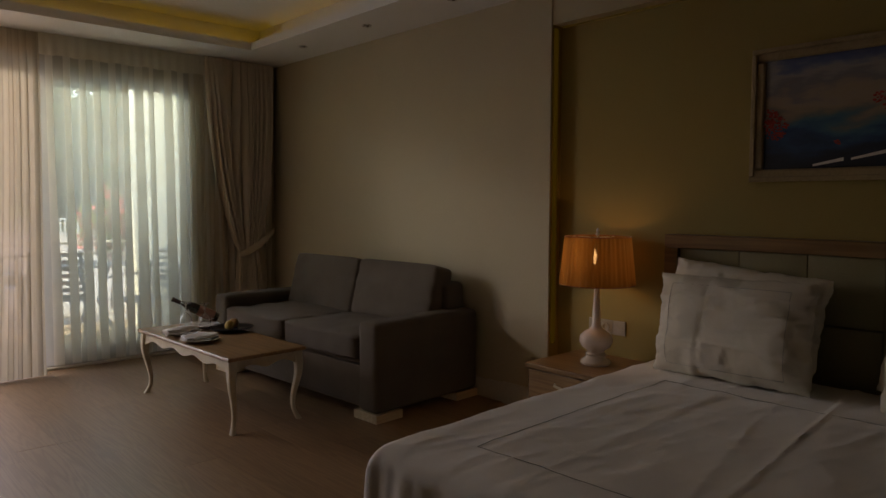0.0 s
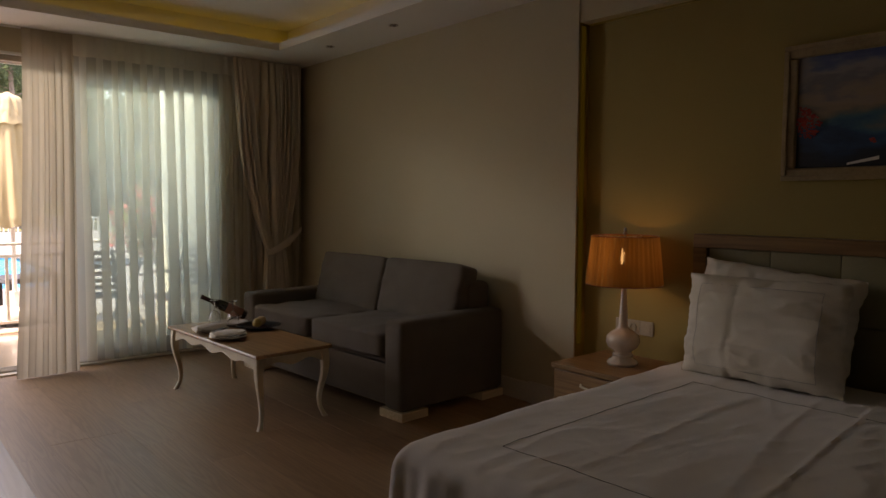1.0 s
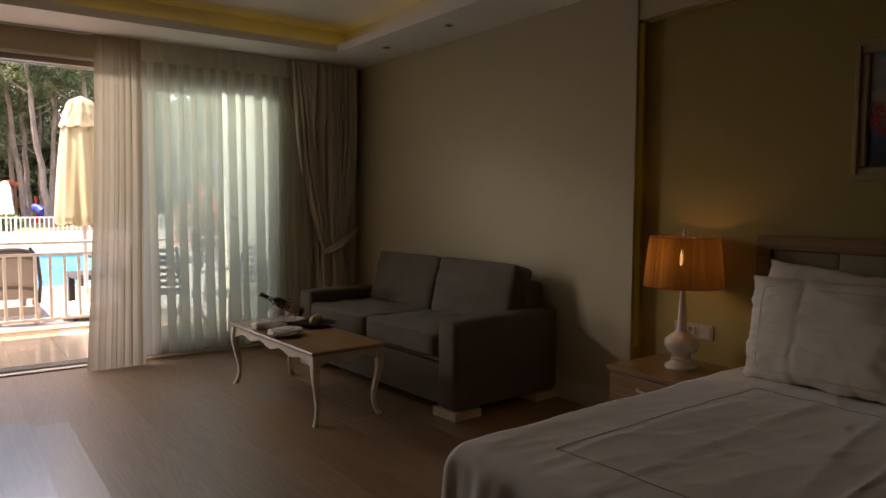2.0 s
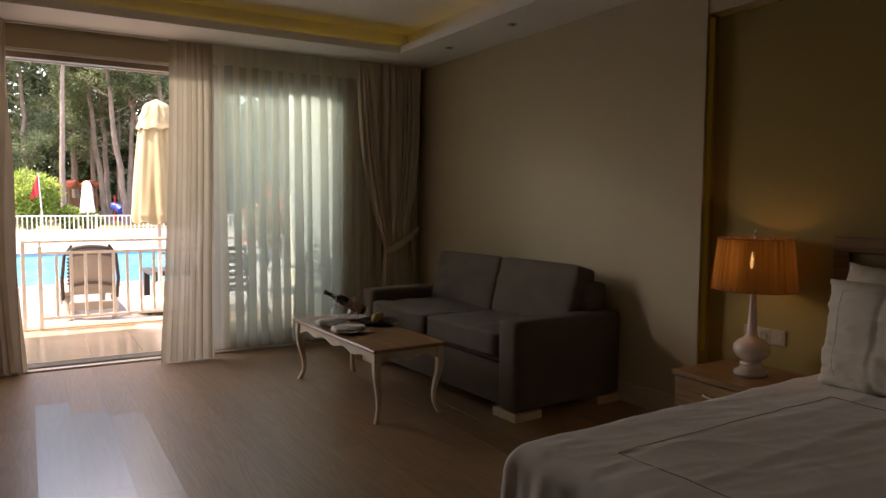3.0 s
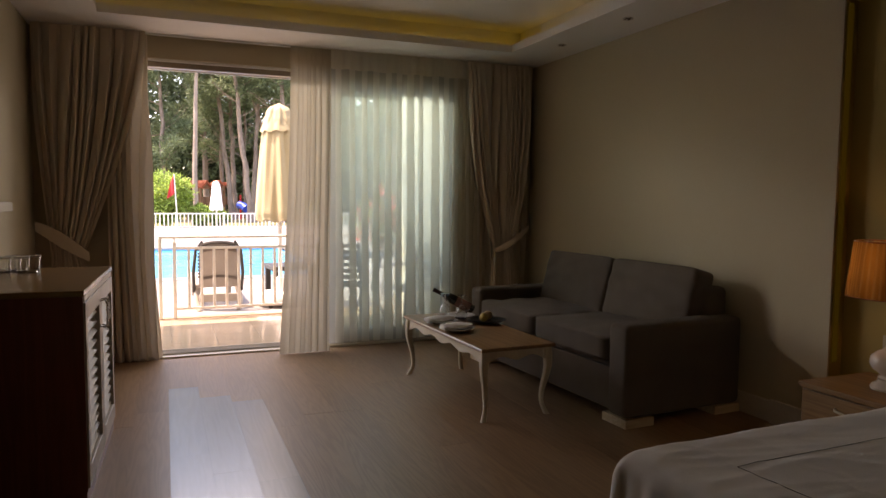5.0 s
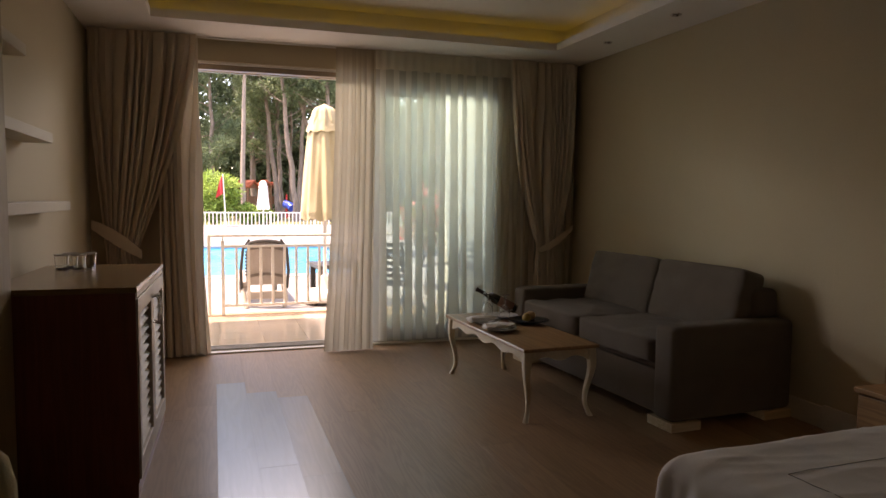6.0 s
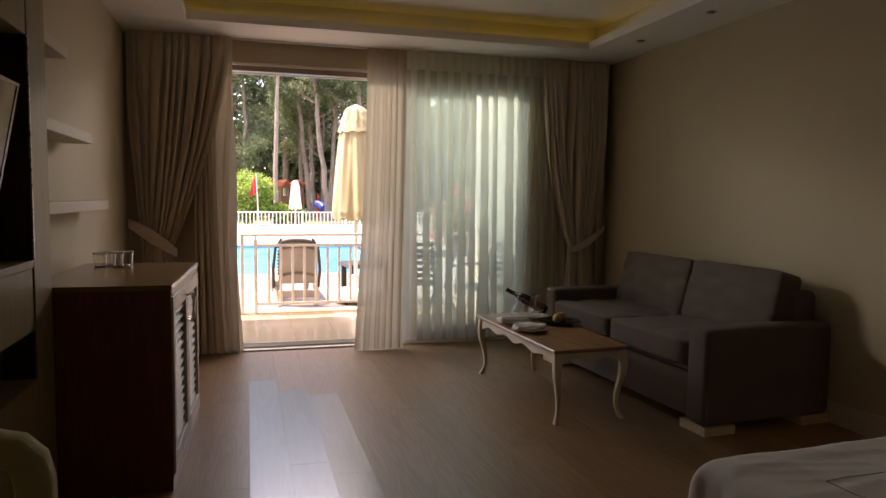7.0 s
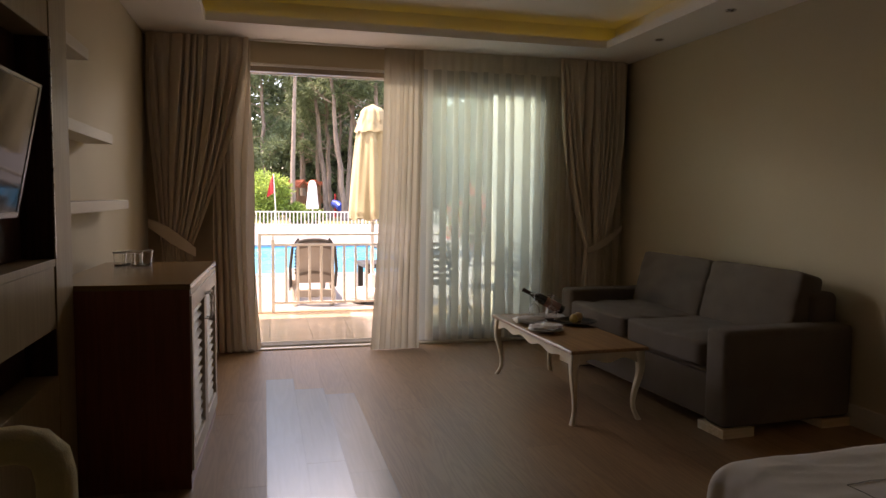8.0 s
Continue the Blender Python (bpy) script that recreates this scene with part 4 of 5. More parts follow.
def table_lamp():
    t = thing("table_lamp", (3.235, 2.225, NZT), 0, "lit table lamp with amber pleated shade and glazed ceramic base", "lamp")
    part("base", lathe([(0, 0), (0.082, 0), (0.086, 0.012), (0.077, 0.026), (0.059, 0.034), (0.052, 0.048), (0.056, 0.058), (0.046, 0.068), (0.054, 0.080), (0.080, 0.098), (0.093, 0.127), (0.088, 0.160), (0.062, 0.184), (0.036, 0.198), (0.026, 0.215), (0.022, 0.30), (0.016, 0.38), (0.014, 0.44), (0, 0.44)], 44), PORCELAIN, t, "glazed cream ceramic base", True)
    part("stem", lathe([(0.006, 0.44), (0.006, 0.722), (0.012, 0.725), (0.012, 0.732), (0.006, 0.738), (0.009, 0.750), (0.004, 0.762), (0, 0.763)], 14), STEEL, t, "", True)
    r0, r1, z0, z1 = 0.205, 0.178, 0.450, 0.715

    def fn(u, v):
        a = 2 * math.pi * u
        r = r0 + (r1 - r0) * v + 0.0030 * math.sin(a * 46 + 1.5 * math.sin(5 * a)) + 0.004 * math.sin(a * 11 + 1) * (1 - 0.5 * v)
        return (r * math.cos(a), r * math.sin(a), z0 + (z1 - z0) * v)
    sd = part("shade", sheet(fn, 384, 6), SHADE, t, "pleated amber silk shade", True)
    for z, r in ((z0, r0), (z1, r1)):
        part("trim_ring", tube([((r + 0.003) * math.cos(a), (r + 0.003) * math.sin(a), z) for a in [2 * math.pi * i / 48 for i in range(49)]], 0.0026, 6), DARKWOOD, sd, "dark edge trim", True)
    part("spider", tube([(-r1, 0, z1 - 0.004), (r1, 0, z1 - 0.004)], 0.002, 6), STEEL, sd)
    part("spider", tube([(0, -r1, z1 - 0.004), (0, r1, z1 - 0.004)], 0.002, 6), STEEL, sd)
    part("bulb", lathe([(0, 0.56), (0.006, 0.565), (0.008, 0.585), (0.007, 0.615), (0.003, 0.645), (0, 0.65)], 18, at=(-0.03, -0.005, 0)), BULB, t, "glowing candle bulb", True)


table_lamp()
lamp_data = bpy.data.lights.new("table_lamp_light", "POINT")
lamp_data.energy, lamp_data.color, lamp_data.shadow_soft_size = 0.100, (1.0, 0.60, 0.26), 0.015
new("table_lamp_light", lamp_data).location = (3.235, 2.245, NZT + 0.61)


def outlet(y, hole):
    o = thing("wall_socket", (NB, y, 0.60), 0, "square pale plastic wall socket plate", "wall socket", "wall sockets")
    part("plate", box(-0.010, -0.0005, -0.042, 0.042, -0.042, 0.042, 0.004), OUTLET, o)
    if hole:
        part("insert", tilt(lathe([(0.0, 0.001), (0.017, 0.001), (0.019, 0.009), (0.022, 0.010), (0.022, 0.0)], 24), pose(-0.0105, 0, 0, 0, -90, 0)), OUTLET, o, "", True)
    else:
        part("rocker", box(-0.014, -0.0101, -0.028, 0.028, -0.028, 0.028, 0.002), OUTLET, o)


for y, hole in ((2.395, False), (2.311, True), (2.226, False)):
    outlet(y, hole)


def picture():
    p = thing("framed_painting", (NB, 0.95, 1.755), 0, "framed seascape painting with red flowers above the bed", "painting")
    w, h, b = 0.53, 0.315, 0.055
    for z0, z1 in ((-h, -h + b), (h - b, h)):
        part("frame_rail", box(-0.035, -0.001, -w, w, z0, z1, 0.012, 3), GILT, p, "cream moulded frame")
    for y0, y1 in ((-w, -w + b), (w - b, w)):
        part("frame_rail", box(-0.034, -0.001, y0, y1, -h + b + 0.001, h - b - 0.001, 0.012, 3), GILT, p, "cream moulded frame")
    e = 0.020
    for z0, z1 in ((-h - 0.004, -h + e), (h - e, h + 0.004)):
        part("frame_bead", box(-0.046, -0.0345, -w - 0.004, w + 0.004, z0, z1, 0.005, 3), GILT, p, "raised outer bead of the frame")
    for y0, y1 in ((-w - 0.004, -w + e), (w - e, w + 0.004)):
        part("frame_bead", box(-0.0455, -0.0335, y0, y1, -h + e + 0.001, h - e - 0.001, 0.005, 3), GILT, p, "raised outer bead of the frame")
    m = bpy.data.materials.new("painted_canvas")
    m.use_nodes = True
    n, l = m.node_tree.nodes, m.node_tree.links
    bs = n["Principled BSDF"]
    co, sep = n.new("ShaderNodeTexCoord"), n.new("ShaderNodeSeparateXYZ")
    l.new(co.outputs["Object"], sep.inputs[0])
    mp = n.new("ShaderNodeMapping")
    mp.inputs["Scale"].default_value = (1, 3.0, 9.0)
    l.new(co.outputs["Object"], mp.inputs["Vector"])
    nz = n.new("ShaderNodeTexNoise")
    nz.inputs["Scale"].default_value, nz.inputs["Detail"].default_value = 1.6, 6
    l.new(mp.outputs[0], nz.inputs["Vector"])
    ma = n.new("ShaderNodeMath")
    ma.operation = "MULTIPLY_ADD"
    ma.inputs[1].default_value = 0.30
    l.new(nz.outputs["Fac"], ma.inputs[0])
    l.new(sep.outputs["Z"], ma.inputs[2])
    rp = n.new("ShaderNodeValToRGB")
    rp.color_ramp.interpolation = "B_SPLINE"
    els = rp.color_ramp.elements
    els[0].position, els[0].color = 0.0, (0.010, 0.012, 0.022, 1)
    els[1].position, els[1].color = 1.0, (0.05, 0.08, 0.22, 1)
    for pos, c in ((0.22, (0.012, 0.02, 0.04, 1)), (0.33, (0.015, 0.06, 0.17, 1)), (0.41, (0.035, 0.15, 0.22, 1)), (0.47, (0.10, 0.14, 0.15, 1)), (0.55, (0.30, 0.22, 0.15, 1)), (0.66, (0.34, 0.27, 0.21, 1)), (0.74, (0.10, 0.11, 0.17, 1)), (0.82, (0.36, 0.33, 0.29, 1)), (0.90, (0.09, 0.13, 0.27, 1))):
        e = els.new(pos)
        e.color = c
    mr = n.new("ShaderNodeMapRange")
    mr.inputs[1].default_value, mr.inputs[2].default_value = -0.16, 0.44
    l.new(ma.outputs[0], mr.inputs[0])
    l.new(mr.outputs[0], rp.inputs[0])
    l.new(rp.outputs[0], bs.inputs["Base Color"])
    bs.inputs["Roughness"].default_value = 0.45
    part("canvas", box(-0.016, -0.001, -w + b - 0.004, w - b + 0.004, -h + b - 0.004, h - b + 0.004), m, p, "dark blue sea and clouded sky")
    rnd = random.Random(5)
    for cy, cz, rr, k in ((w - b - 0.035, -0.045, 0.078, 260), (-0.04, 0.03, 0.05, 60), (0.15, -0.15, 0.016, 9)):
        bm = bmesh.new()
        for i in range(k):
            a, r = rnd.uniform(0, 6.3), rr * rnd.random() ** 0.6
            y, z, s = cy + r * math.cos(a), cz + r * math.sin(a) * 0.9, rnd.uniform(0.003, 0.009)
            z += 0.35 * (y - cy) * (1 if k > 50 else 0)
            if abs(y) < w - b - 0.01 and abs(z) < h - b - 0.01:
                q = [bm.verts.new((-0.0175 - 0.0001 * i, y + s * math.cos(b2), z + s * 0.7 * math.sin(b2))) for b2 in (0, 1.1, 2.2, 3.4, 4.4, 5.4)]
                bm.faces.new(q)
        part("painted_flower", bm, REDPAINT, p, "dabs of red paint")
    bm = bmesh.new()
    for (ya, za), (yb, zb) in (((0.25, -0.245), (0.12, -0.222)), ((0.09, -0.222), (-0.05, -0.195))):
        q = [bm.verts.new((-0.0178, ya, za - 0.006)), bm.verts.new((-0.0178, yb, zb - 0.008)), bm.verts.new((-0.0178, yb, zb + 0.008)), bm.verts.new((-0.0178, ya, za + 0.004))]
        bm.faces.new(q)
    part("painted_boat", bm, PLATE, p, "pale painted strokes")


picture()


# ---- cabinet with louvred doors ----
def cabinet():
    x1, y0, y1, zt = -0.325, 3.215, 4.30, 0.935
    c = thing("louvred_cabinet", (x1, y0, 0), -1.9, "red-brown cabinet with pale louvred doors against the wall", "cabinet")
    dx, ly = WL - x1 + 0.004, y1 - y0
    part("worktop", box(dx + 0.002, 0.006, -0.004, ly + 0.004, zt - 0.024, zt, 0.003), CABTOP, c, "polished veneer top")
    part("side_panel", box(dx + 0.002, 0.0, 0.0, 0.02, 0.068, zt - 0.025), DARKWOOD, c)
    part("side_panel", box(dx + 0.002, 0.0, ly - 0.02, ly, 0.068, zt - 0.025), DARKWOOD, c)
    part("inner_box", box(dx + 0.004, -0.055, 0.021, ly - 0.021, 0.07, zt - 0.027), WENGE, c)
    part("plinth", box(dx + 0.01, -0.004, 0.006, ly - 0.006, 0, 0.067, 0.002), DARKWOOD, c)
    part("face_rail", box(-0.036, 0.004, 0.021, ly - 0.021, zt - 0.05, zt - 0.0255, 0.002), LOUVRE, c, "pale front edging")
    half = ly / 2
    for i in range(2):
        a, b = (0.022, half - 0.002) if i == 0 else (half + 0.002, ly - 0.022)
        z0, z1 = 0.075, zt - 0.055
        d = part("door", box(-0.036, 0.007, a, a + 0.055, z0, z1, 0.003), LOUVRE, c, "pale painted louvred door")
        part("stile", box(-0.036, 0.007, b - 0.055, b, z0, z1, 0.003), LOUVRE, d)
        part("rail", box(-0.036, 0.007, a + 0.056, b - 0.056, z1 - 0.075, z1, 0.003), LOUVRE, d)
        part("rail", box(-0.036, 0.007, a + 0.056, b - 0.056, z0, z0 + 0.09, 0.003), LOUVRE, d)
        n = 14
        step = (z1 - 0.075 - z0 - 0.09) / n
        slat = None
        for k in range(n):
            at = pose(-0.019, (a + b) / 2, z0 + 0.09 + step * (k + 0.5), 0, 42, 0)
            if slat is None:
                slat = part("slat", box(-0.015, 0.018, -(b - a) / 2 + 0.057, (b - a) / 2 - 0.057, -0.0035, 0.0035, 0.002, 1), LOUVRE, d, at=at)
            else:
                o = new("slat", slat.data)
                o.parent = d
                o.matrix_basis = at
        y = half - 0.028 if i == 0 else half + 0.028
        part("handle", tube([(0.007, y, 0.82), (0.030, y, 0.825), (0.038, y, 0.80), (0.040, y, 0.74), (0.036, y, 0.70), (0.026, y, 0.69), (0.007, y, 0.695)], 0.0075, 8, flat=0.7), STEEL, d, "curved steel pull handle", True)


cabinet()


def tumbler(x, y, label):
    g = thing("tumbler", (x, y, 0.935), 0, label, "glass", "glasses on the cabinet")
    part("cup", lathe([(0.030, 0.0), (0.035, 0.076), (0.0325, 0.076), (0.028, 0.010), (0, 0.010)], 24), CLEAR, g, "", True)
    part("base", lathe([(0, 0), (0.030, 0), (0.0302, 0.0004), (0.027, 0.009), (0, 0.0092)], 24), CLEAR, g, "", True)
    part("paper_cap", lathe([(0.0365, 0.070), (0.0372, 0.0705), (0.0374, 0.0790), (0.036, 0.0800), (0, 0.0802), (0, 0.0775), (0.0358, 0.0772), (0.0365, 0.070)], 28), PLATE, g, "white paper cap over the rim", True)


for x, y in ((-0.77, 4.10), (-0.69, 4.12), (-0.74, 4.19), (-0.65, 4.18)):
    tumbler(x, y, "clear drinking glass with a white paper cap on the cabinet")
tray = thing("glass_coaster", (-0.66, 4.08, 0.935), 0, "small clear glass coaster lying on the cabinet", "coaster")
part("disc", lathe([(0, 0.0), (0.045, 0.0), (0.048, 0.006), (0.044, 0.012), (0, 0.008)], 24), CLEAR, tray, "", True)


# ---- floating shelves ----
def shelf(z, y1):
    s = thing("wall_shelf", (WL, 3.213, z), 0, "cream floating wall shelf, empty", "shelf", "wall shelves")
    part("board", box(0.0005, 0.139, 0, y1 - 3.213, -0.052, 0, 0.003), LIPWHITE, s)


shelf(1.293, 4.50)
shelf(1.648, 4.09)
shelf(2.003, 3.60)


# ---- television unit ----
def tv_unit():
    f = -0.79
    u = thing("tv_wall_unit", (f, 0, 0), 0, "beige oak wall unit with a dark recess for the television", "wall unit")
    d = WL - f + 0.001
    ya, yb, yc = 0.55, 2.975, 3.212
    part("column", box(d, 0, yb, yc, 0, 2.62, 0.003), UNITWOOD, u)
    part("column", box(d, 0, ya - 0.24, ya, 0, 2.62, 0.003), UNITWOOD, u)
    part("top_panel", box(d, -0.004, ya + 0.001, yb - 0.001, 1.925, 2.62, 0.003), UNITWOOD, u)
    part("recess_back", box(d, d + 0.02, ya + 0.001, yb - 0.001, 1.075, 1.924), WENGE, u, "dark wenge recess panel")
    part("recess_side", box(d + 0.021, -0.004, yb - 0.007, yb - 0.001, 1.075, 1.924), WENGE, u, "dark wenge recess panel")
    part("ledge", box(d, -0.001, ya + 0.001, yb - 0.001, 1.045, 1.074, 0.002), UNITWOOD, u)
    part("middle_panel", box(d, -0.006, ya + 0.001, yb - 0.001, 0.80, 1.043, 0.002), UNITWOOD, u)
    part("open_shelf", box(d, d + 0.02, ya + 0.001, yb - 0.001, 0.612, 0.799), WENGE, u, "dark open shelf")
    part("open_shelf", box(d + 0.021, -0.004, yb - 0.007, yb - 0.001, 0.612, 0.799), WENGE, u, "dark open shelf")
    part("low_panel", box(d, -0.002, ya + 0.001, yb - 0.001, 0.07, 0.611, 0.003), UNITWOOD, u)
    part("plinth", box(d, -0.02, ya + 0.001, yb - 0.001, 0, 0.069), WENGE, u)
    part("edge_strip", box(-0.003, 0.003, yb - 0.006, yb + 0.001, 1.075, 1.924), STEEL, u, "thin metal edging")


tv_unit()


def television():
    t = thing("television", (-0.795, 2.338, 1.475), 0, "flat black television on a tilted wall bracket, off", "television")
    m = pose(0, 0, 0, 0, 11, 0)
    w, h = 0.37, 0.235
    part("housing", tilt(box(-0.035, -0.002, -w, w, -h, h, 0.008, 2), m), BLACK, t)
    part("screen", tilt(box(-0.0019, 0.0005, -w + 0.014, w - 0.014, -h + 0.022, h - 0.014), m), SCREEN, t, "glossy dark screen")
    for a in ((-w, w, h - 0.012, h), (-w, w, -h, -h + 0.020)):
        part("bezel", tilt(box(-0.0018, 0.003, a[0], a[1], a[2], a[3], 0.001, 1), m), BLACK, t)
    for a in ((-w, -w + 0.012), (w - 0.012, w)):
        part("bezel", tilt(box(-0.0018, 0.003, a[0], a[1], -h + 0.0205, h - 0.0125, 0.001, 1), m), BLACK, t)
    part("trim", tilt(box(-0.03, 0.004, w, w + 0.003, -h, h, 0.001, 1), m), STEEL, t, "polished metal edge")
    part("logo_bar", tilt(box(0.003, 0.012, -0.05, 0.05, -h - 0.018, -h - 0.002, 0.002), m), STEEL, t)
    part("bracket", box(-0.113, -0.036, -0.06, 0.06, -0.08, 0.08, 0.004), BLACK, t, "black steel wall bracket")


television()


# ---- armchair at the unit ----
def armchair():
    c = thing("armchair", (-0.60, 1.24, 0), 0, "cream upholstered armchair with open padded arm loops", "chair")

    def bar(pts, hx, hz, n=16):
        """A padded bar of rounded section swept along points in the x-z plane; hx is half its thickness, hz its half depth in y."""
        bm = bmesh.new()
        rows = []
        for i, (x, z) in enumerate(pts):
            x0, z0 = pts[max(0, i - 1)]
            x1, z1 = pts[min(len(pts) - 1, i + 1)]
            t = Vector((x1 - x0, 0, z1 - z0)).normalized()
            nrm = Vector((t.z, 0, -t.x))
            row = []
            for k in range(n):
                a = 2 * math.pi * k / n
                ca, sa = math.cos(a), math.sin(a)
                ca, sa = math.copysign(abs(ca) ** 0.55, ca), math.copysign(abs(sa) ** 0.55, sa)
                row.append(bm.verts.new(Vector((x, 0, z)) + nrm * hx * ca + Vector((0, hz * sa, 0))))
            rows.append(row)
        for a, b in zip(rows, rows[1:]):
            for k in range(n):
                bm.faces.new((a[k], a[(k + 1) % n], b[(k + 1) % n], b[k]))
        bm.faces.new(rows[0])
        bm.faces.new(rows[-1][::-1])
        return bm
    loop = [(0.205, 0.10), (0.205, 0.45), (0.203, 0.70), (0.202, 0.775), (0.193, 0.815), (0.170, 0.838), (0.135, 0.846), (0.08, 0.842), (-0.05, 0.842), (-0.12, 0.845)]
    for sy in (-1, 1):
        bm = bar(loop, 0.033, 0.036)
        part("arm", tilt(bm, pose(0, 0.22 * sy, 0)), CHAIRCLOTH, c, "cream padded arm loop", True)
    part("seat", tilt(cushion(0.36, 0.36, 0.12, 0.2, 10, 0, 0, 5), pose(0.01, 0, 0.42)), CHAIRCLOTH, c, "cream seat cushion", True)
    part("backrest", tilt(cushion(0.10, 0.54, 0.62, 0.0, 10, 0, 0, 6), pose(-0.135, 0, 0.62, 0, -6, 0)), CHAIRCLOTH, c, "cream padded back", True)
    part("seat_frame", box(-0.16, 0.19, -0.19, 0.19, 0.30, 0.358, 0.006), DARKWOOD, c)
    for x in (-0.14, 0.17):
        for y in (-0.17, 0.17):
            part("leg", tube([(x, y, 0.30), (x, y, 0)], [0.02, 0.014], 10), DARKWOOD, c, "", True)
    for sy in (-1, 1):
        part("foot", lathe([(0, 0), (0.022, 0), (0.026, 0.10), (0, 0.101)], 14, at=(0.205, 0.22 * sy, 0)), DARKWOOD, c, "", True)


armchair()

# ---- terrace and garden ----
PX0, PX1, PY0, PY1 = -14.0, 3.0, 12.15, 19.4
G = -0.06
bm = bmesh.new()
FAR = 900
for a in ((-FAR, FAR, -FAR, PY0), (-FAR, FAR, PY1, FAR), (-FAR, PX0, PY0, PY1), (PX1, FAR, PY0, PY1)):
    bm.faces.new([bm.verts.new((x, y, G)) for x, y in ((a[0], a[2]), (a[1], a[2]), (a[1], a[3]), (a[0], a[3]))])
bmesh.ops.remove_doubles(bm, verts=bm.verts[:], dist=0.001)
shell("ground", bm, SOIL, "dry grass and soil under the pines")
bm = bmesh.new()
for a in ((-18, 24, 8.12, PY0 - 0.35), (-18, 24, PY1 + 0.35, 32.6), (-18, PX0 - 0.35, PY0 - 0.35, PY1 + 0.35), (PX1 + 0.35, 24, PY0 - 0.35, PY1 + 0.35)):
    box(*a, G - 0.05, -0.02, bm=bm)
shell("pavement", bm, PAVE, "sunlit pale paving round the pool")
bm = bmesh.new()
for a in ((PX0 - 0.35, PX1 + 0.35, PY0 - 0.35, PY0), (PX0 - 0.35, PX1 + 0.35, PY1, PY1 + 0.35), (PX0 - 0.35, PX0, PY0, PY1), (PX1, PX1 + 0.35, PY0, PY1)):
    box(*a, -0.12, -0.005, 0.012, 2, bm=bm)
shell("pool_coping", bm, PAVE, "pale stone coping round the swimming pool")
bm = bmesh.new()
for q in (((PX0, PY0, -1.3), (PX1, PY0, -1.3), (PX1, PY1, -1.3), (PX0, PY1, -1.3)), ((PX0, PY1, -1.3), (PX1, PY1, -1.3), (PX1, PY1, -0.06), (PX0, PY1, -0.06)), ((PX0, PY0, -1.3), (PX0, PY1, -1.3), (PX0, PY1, -0.06), (PX0, PY0, -0.06)), ((PX1, PY0, -1.3), (PX1, PY1, -1.3), (PX1, PY1, -0.06), (PX1, PY0, -0.06)), ((PX0, PY0, -1.3), (PX1, PY0, -1.3), (PX1, PY0, -0.06), (PX0, PY0, -0.06))):
    bm.faces.new([bm.verts.new(p) for p in q])
shell("pool_basin", bm, POOLTILE, "blue tiled swimming pool basin")
bm = sheet(lambda u, v: (PX0 + (PX1 - PX0) * u, PY0 + (PY1 - PY0) * v, -0.10 + 0.006 * noise.noise(Vector((u * 60, v * 16, 0)))), 120, 30)
w = shell("water", bm, WATER, "clear blue pool water, lightly rippled")
w.visible_shadow = False

# terrace floor, roof and side wall
shell("terrace_floor", box(-2.4, 4.2, WB + 0.17, 8.10, -0.14, -0.014), GROUT, "tan tiled terrace floor")
shell("terrace_kerb", box(-2.4, 4.2, 8.0, 8.11, -0.14, 0.012, 0.01), TILE, "low tiled kerb at the terrace edge")
shell("terrace_ceiling", box(-2.4, 4.2, WB + 0.22, 7.96, 2.96, 3.15), RENDER, "cream rendered terrace ceiling")
shell("wall_terrace", box(2.62, 2.84, WB + 0.22, 7.82, -0.02, 2.96), RENDER, "cream rendered terrace side wall")
shell("wall_terrace", box(-2.4, -2.2, WB + 0.22, 7.82, -0.02, 2.96), RENDER, "cream rendered terrace side wall")
shell("facade", box(-9, WL - 0.2, WB, WB + 0.22, -0.05, 3.6), RENDER, "cream rendered facade of the hotel")
shell("facade", box(WR + 0.3, 12, WB, WB + 0.22, -0.05, 3.6), RENDER, "cream rendered facade of the hotel")
shell("roof_slab", box(-9, 12, WF - 0.3, WB + 0.22, 2.96, 3.2), RENDER, "plain roof slab above the room")

# railing
YR = 7.97


def railing():
    r = thing("terrace_railing", (0, YR, 0), 0, "white painted metal terrace railing with thin balusters", "railing")
    bar = lambda x0, x1, z, h, dpt: box(x0, x1, -dpt, dpt, z - h, z + h, 0.004, 1)
    part("handrail", bar(-0.07, 2.62, 0.895, 0.014, 0.022), RAILWHITE, r)
    part("post", box(-0.072, -0.036, -0.018, 0.018, 0.01, 0.881, 0.003), RAILWHITE, r)
    part("post", box(0.072, 0.108, -0.018, 0.018, 0.01, 0.84, 0.003), RAILWHITE, r)
    part("post_cap", lathe([(0, 0.882), (0.008, 0.880), (0.008, 0.845), (0.016, 0.841), (0, 0.84)], 10, at=(0.09, 0, 0)), RAILWHITE, r)
    part("upper_rail", bar(0.108, 2.62, 0.775, 0.014, 0.016), RAILWHITE, r)
    part("lower_rail", bar(0.108, 2.62, 0.115, 0.014, 0.016), RAILWHITE, r)
    bal = None
    x = 0.235
    while x < 2.6:
        if bal is None:
            bal = part("baluster", box(-0.0145, 0.0145, -0.010, 0.010, 0.127, 0.763, 0.002, 1), RAILWHITE, r, at=pose(x, 0, 0))
        else:
            o = new("baluster", bal.data)
            o.parent = r
            o.matrix_basis = pose(x, 0, 0)
        x += 0.131
    part("post", box(2.585, 2.615, -0.018, 0.018, 0.01, 0.881, 0.003), RAILWHITE, r)


railing()


